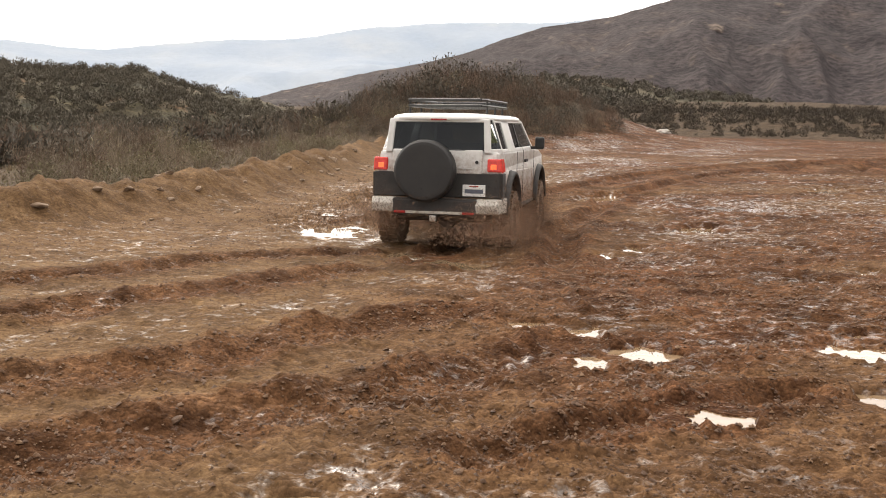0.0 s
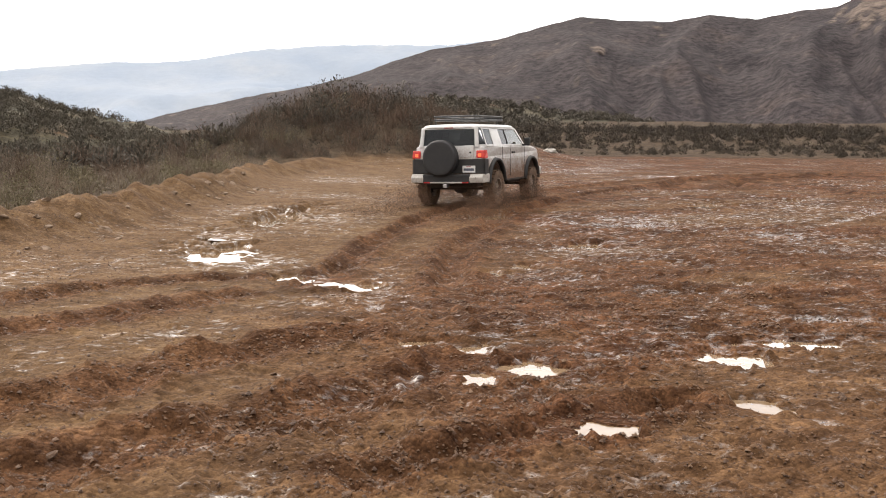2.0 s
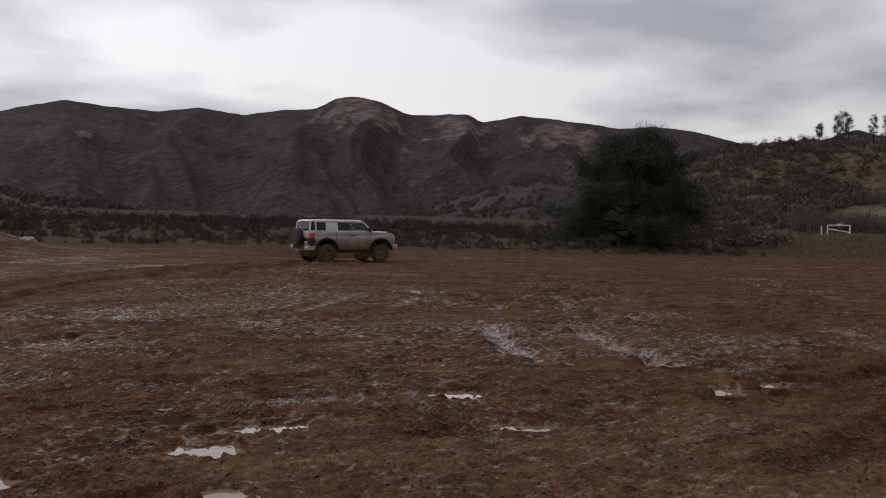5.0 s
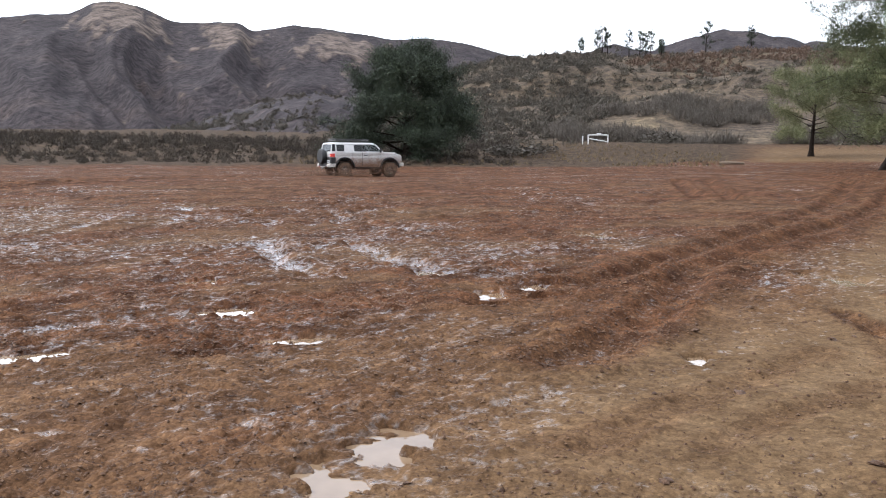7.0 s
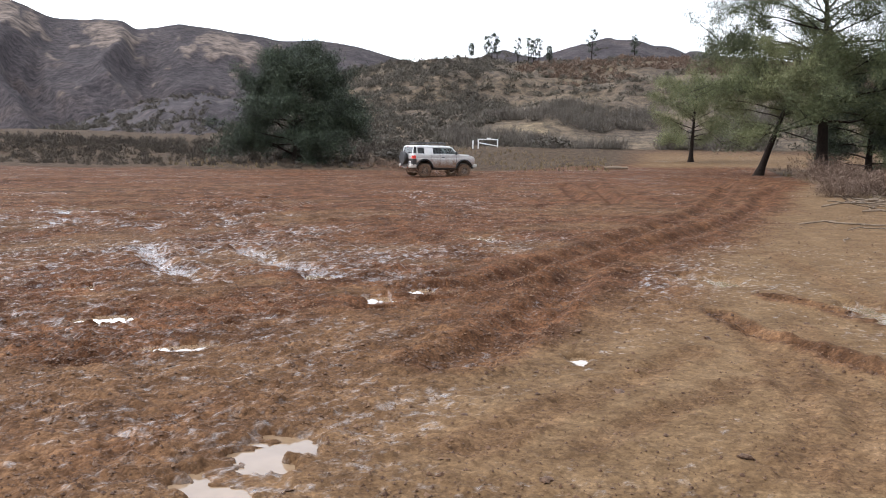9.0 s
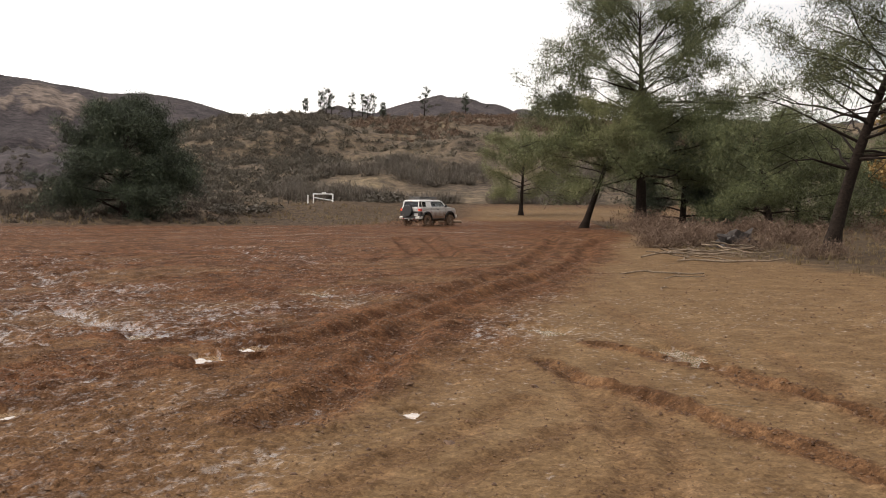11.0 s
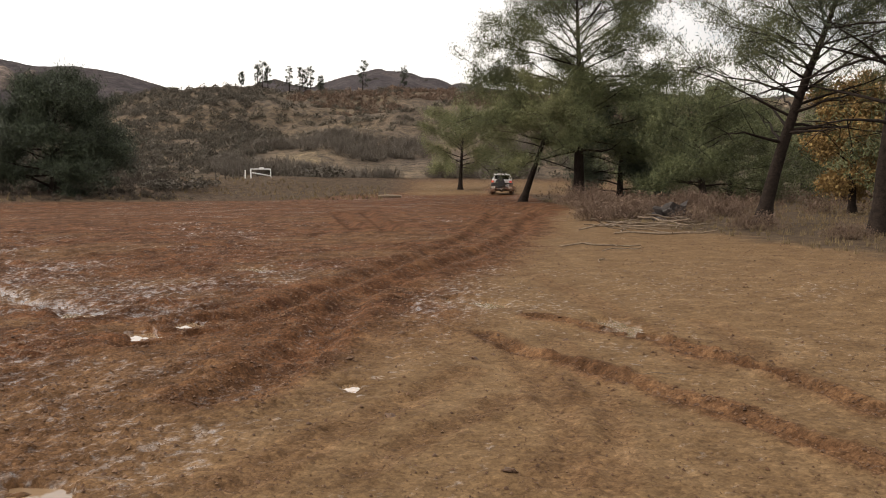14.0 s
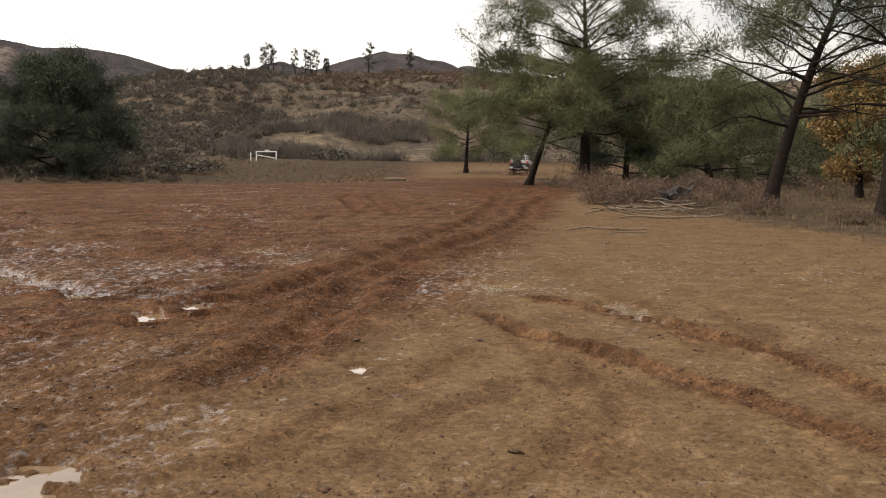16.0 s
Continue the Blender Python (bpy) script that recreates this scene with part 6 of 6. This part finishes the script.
        part("bumper_end", rounded(loft(bmesh.new(), [[Vector((x, s * (0.93 if x > -2.1 else 0.88), z)) for x, z in ((-1.90, 0.45), (-2.24, 0.45), (-2.26, 0.57), (-2.20, 0.645), (-1.90, 0.65))],
             [Vector((x, s * 0.56, z)) for x, z in ((-1.90, 0.45), (-2.27, 0.45), (-2.29, 0.57), (-2.22, 0.645), (-1.90, 0.65))]]), 0.02), SILVER, car, "silver bumper corner")
        part("reflector", block(-2.285, s * 0.47, 0.455, 0.015, 0.16, 0.03, 0.004), REFLECTOR, car)
    part("rear_bumper", block(-2.17, 0, 0.53, 0.22, 1.16, 0.22, 0.03), CLADDING, car, "black rear bumper")
    part("step_plate", block(-2.27, 0.0, 0.455, 0.05, 0.78, 0.035, 0.008), SILVER, car)
    part("tow_hitch", block(-2.26, 0.0, 0.38, 0.16, 0.09, 0.08, 0.01), CHROME, car)
    part("spare_wheel_cover", cyl("x", (-2.28, 0.12, 1.01), 0.412, 0.25, 48, 0.07), VINYL, car, "black vinyl spare wheel cover", )
    part("spare_bracket", block(-2.14, 0.12, 1.02, 0.10, 0.3, 0.3, 0.01), CLADDING, car)
    plate = part("number_plate", block(-2.165, -0.52, 0.755, 0.012, 0.31, 0.155, 0.006), PLATE, car, "white number plate with dark bars")
    part("plate_bar", block(-2.173, -0.52, 0.745, 0.004, 0.25, 0.055, 0), PLATE_INK, plate)
    part("plate_bar", block(-2.173, -0.52, 0.81, 0.004, 0.12, 0.014, 0), REFLECTOR, plate)
    part("badge", block(-2.146, 0.56, 1.06, 0.008, 0.09, 0.06, 0.003), CHROME, car)
    part("badge", block(-2.146, -0.40, 1.045, 0.006, 0.20, 0.018, 0.002), CHROME, car)
    part("lock", cyl("x", (-2.148, -0.55, 1.13), 0.022, 0.012, 12), VINYL, car)
    # sides
    for s in (-1, 1):
        for c in (-AXLE, AXLE):
            flare = bmesh.new()
            o, i = arch(c, 0.605, 178, 2, 14), arch(c, 0.535, 178, 2, 14)
            lp = []
            for (ox, oz), (ix, iz) in zip(o, i):
                lp.append([Vector((ox, s * 0.87, oz)), Vector((ox * 0.7 + ix * 0.3, s * 0.945, oz * 0.7 + iz * 0.3)), Vector((ix, s * 0.955, iz)), Vector((ix, s * 0.84, iz))])
            part("fender_flare", loft(flare, lp), CLADDING, car, "dark plastic wheel arch flare", True)
        part("quarter_cladding", block(-2.005, s * 0.875, 0.80, 0.23, 0.05, 0.36, 0.015), CLADDING, car, "dark plastic rear corner panel")
        part("door_gap", block(-0.31, s * 0.886, 0.90, 0.012, 0.006, 0.72, 0), VINYL, car)
        part("door_gap", block(0.80, s * 0.886, 0.88, 0.012, 0.006, 0.70, 0), VINYL, car)
        part("door_gap", block(-0.88, s * 0.886, 1.02, 0.012, 0.006, 0.45, 0), VINYL, car)
        part("door_handle", block(-0.12, s * 0.90, 1.10, 0.20, 0.035, 0.045, 0.01), CLADDING, car)
        part("rock_rail", tube_bm(bmesh.new(), [(-0.75, s * 0.86, 0.45), (0.75, s * 0.86, 0.45)], 0.04), UNDER, car)
        mirror = part("door_mirror", block(0.74, s * 0.985, 1.35, 0.09, 0.15, 0.20, 0.035), VINYL, car)
        part("mirror_arm", block(0.77, s * 0.89, 1.275, 0.06, 0.12, 0.05, 0.01), VINYL, mirror)
        part("headlamp", cyl("x", (2.09, s * 0.62, 0.98), 0.10, 0.06, 20, 0.01), HEAD_LENS, car)
        part("front_bumper_end", block(2.10, s * 0.72, 0.60, 0.26, 0.36, 0.20, 0.04), SILVER, car)
    part("front_bumper", block(2.12, 0, 0.58, 0.24, 1.1, 0.18, 0.04), CLADDING, car)
    part("grille", block(2.115, 0, 0.98, 0.05, 1.0, 0.17, 0.015), CLADDING, car)
    part("bonnet_ridge", block(1.5, 0, 1.235, 0.85, 0.9, 0.05, 0.02), CAR_PAINT, car)
    # inside
    part("dashboard", block(0.78, 0, 1.12, 0.35, 1.5, 0.28, 0.04), INTERIOR, car)
    for y in (-0.38, 0.38):
        seat = part("front_seat", block(-0.05, y, 1.08, 0.16, 0.46, 0.62, 0.05), INTERIOR, car)
        part("headrest", block(-0.08, y, 1.48, 0.10, 0.26, 0.17, 0.04), INTERIOR, seat)
    part("rear_seat", block(-1.05, 0, 1.08, 0.16, 1.2, 0.60, 0.05), INTERIOR, car)
    part("load_floor", block(-0.5, 0, 0.86, 3.0, 1.5, 0.05, 0.01), INTERIOR, car)
    # roof rack
    rack = part("roof_rack", tube_bm(bmesh.new(), [(0.22, -0.50, 1.92), (0.22, 0.50, 1.92)], 0.022), RACK_METAL, car, "black tubular roof rack")

    def bar(pts, r=0.02):
        part("rack_tube", tube_bm(bmesh.new(), pts, r, 7), RACK_METAL, rack)

    for z in (1.88, 1.96):
        for s in (-1, 1):
            bar([(0.22, s * 0.50, z), (0.05, s * 0.55, z), (-1.55, s * 0.55, z), (-1.72, s * 0.50, z)])
        bar([(-1.72, -0.50, z), (-1.72, 0.50, z)])
        bar([(0.22, -0.50, z), (0.22, 0.50, z)])
    for x in (-1.5, -1.2, -0.9, -0.6, -0.3, 0.0):
        bar([(x, -0.55, 1.88), (x, 0.55, 1.88)], 0.014)
        for s in (-1, 1):
            bar([(x, s * 0.55, 1.73 if x in (-1.5, -0.9, -0.3) else 1.88), (x, s * 0.55, 1.96)], 0.016)
    # wheels
    tyre, rim, disc = wheel_meshes()
    protos = []
    for bm, nm, mt in ((rim, "wheel", RIM_METAL), (tyre, "tyre", RUBBER), (disc, "brake_disc", UNDER)):
        me = bpy.data.meshes.new(nm)
        bm.to_mesh(me)
        bm.free()
        me.transform(Matrix.Scale(0.93, 4))
        me.materials.append(mt)
        protos.append(me)
    CAR["wheels"] = []
    for cx in (-AXLE, AXLE):
        for s in (-1, 1):
            w = new("wheel", protos[0])
            w.parent = car
            t = new("tyre", protos[1])
            t.parent = w
            b = new("brake_disc", protos[2])
            b.parent = w
            tagged(w, label="mud-caked alloy wheel")
            CAR["wheels"].append((w, cx, s))
    CAR["root"] = car


build_car()


def spray_mesh(seed, n, lead, length, spread, height, size):
    """Drops and crumbs of mud thrown back from the wheels."""
    g = np.random.default_rng(seed)
    V = []
    for side in (-0.92, 0.92):
        u = g.beta(1.05, 2.2, n)
        x = lead - length * u
        y = side + g.normal(0, 1, n) * (0.12 + spread * u)
        z = 0.05 + np.abs(g.normal(0, 1, n)) * height * (0.35 + 0.9 * np.sqrt(u)) * (1.1 - u)
        s = size * g.gamma(1.6, 0.5, n) + 0.002
        c = np.stack([x, y, z], 1)[:, None]
        a, b = g.normal(0, 1, (n, 3)), g.normal(0, 1, (n, 3))
        a /= np.linalg.norm(a, axis=1)[:, None]
        b -= a * (a * b).sum(1)[:, None]
        b /= np.linalg.norm(b, axis=1)[:, None]
        tri = np.stack([a, -0.5 * a + 0.87 * b, -0.5 * a - 0.87 * b], 1)
        V.append((c + tri * s[:, None, None]).reshape(-1, 3))
    V = np.concatenate(V)
    return V, np.arange(len(V)).reshape(-1, 3)


SPRAY = mat_plain("thrown_mud", (0.15, 0.078, 0.045), (0.23, 0.132, 0.080), 4, 0.9)
SPRAY.node_tree.nodes["Principled BSDF"].inputs["Alpha"].default_value = 0.32


def build_spray():
    CAR["sprays"] = []
    for k, (n, ld, ln, sp, h, sz) in enumerate(((34000, 1.9, 3.9, 0.14, 0.46, 0.0075), (36000, -0.9, 4.6, 0.42, 0.42, 0.0078))):
        V, F = spray_mesh(300 + k, n, ld, ln, sp, h, sz)
        me = arrays_mesh("mud_spray", V, F)
        me.materials.append(SPRAY)
        ob = new("mud_spray", me)
        tagged(ob, label="brown mud drops thrown up behind the car's wheels", category="mud spray", kind="stuff")
        CAR["sprays"].append(ob)


build_spray()


# ---------------------------------------------------------------- motion of the car
DRIVE = [  # seconds, x, y, heading clockwise from +Y
    (0.0, 0.40, 14.85, 13.5), (1.0, 1.42, 19.3, 19), (2.0, 3.65, 23.5, 29), (3.0, 8.09, 29.3, 48), (4.0, 14.68, 34.7, 72),
    (4.7, 19.81, 36.4, 88), (5.2, 23.2, 37.2, 94), (6.2, 31.6, 38.4, 103), (7.3, 39.6, 37.2, 113), (8.0, 43.5, 35.3, 118),
    (9.0, 48.8, 32.9, 119), (9.6, 52.4, 31.4, 115), (10.2, 56.2, 30.4, 110), (11.2, 63.6, 28.2, 100), (12.3, 71.7, 26.3, 84),
    (13.0, 78.0, 25.0, 76), (13.5, 81.2, 25.0, 75), (14.0, 83.3, 25.1, 75), (14.5, 84.8, 25.3, 78), (15.0, 86.3, 25.4, 80),
    (15.5, 88.3, 25.8, 80), (16.0, 91.3, 26.2, 80)]


def drive_at(t):
    ts = [r[0] for r in DRIVE]
    return [float(np.interp(t, ts, [r[k] for r in DRIVE])) for k in (1, 2, 3)]


def car_pose(t, x, y, head):
    z = float(land(np.array([x]), np.array([y]))[0]) - 0.05 + LIFT
    rock = math.sin(t * 5.1) * 0.9 + math.sin(t * 8.7) * 0.5
    nod = math.sin(t * 4.3 + 1) * 0.7
    return pose(x, y, z + 0.012 * math.sin(t * 7.3), 0, 0, 90 - head) @ pose(0, 0, 0, rock, nod, 0)


def motions():
    walk(CAR["root"], [(t, car_pose(t, x, y, h)) for t, x, y, h in DRIVE])
    # wheels roll with the way driven, and spin a little faster in the mud
    step = 1 / 15
    times = [k * step for k in range(int(16 / step) + 1)]
    turned, px, py = [0.0], *drive_at(0)[:2]
    for t in times[1:]:
        x, y, _ = drive_at(t)
        turned.append(turned[-1] + min(72, 1.15 * math.degrees(math.hypot(x - px, y - py) / TYRE_R)))
        px, py = x, y
    for w, cx, s in CAR["wheels"]:
        walk(w, [(t, pose(cx, s * TRACK_Y, TYRE_R - LIFT, 0, 0, 0 if s > 0 else 180) @ pose(0, 0, 0, 0, a * s, 0)) for t, a in zip(times, turned)])
    for k, ob in enumerate(CAR["sprays"]):
        rows = []
        for i in range(81):
            t = i * 0.2
            x, y, h = drive_at(t)
            z = float(land(np.array([x]), np.array([y]))[0]) + 0.10 * math.sin(t * 9 + 2 * k)
            rows.append((t, pose(x, y, z, 0, 0, 90 - h) @ pose(0.12 * math.sin(t * 6.1 + k), 0, 0, 4 * math.sin(t * 7 + k), 5 * math.sin(t * 5 + k), 0)))
        walk(ob, rows)


motions()
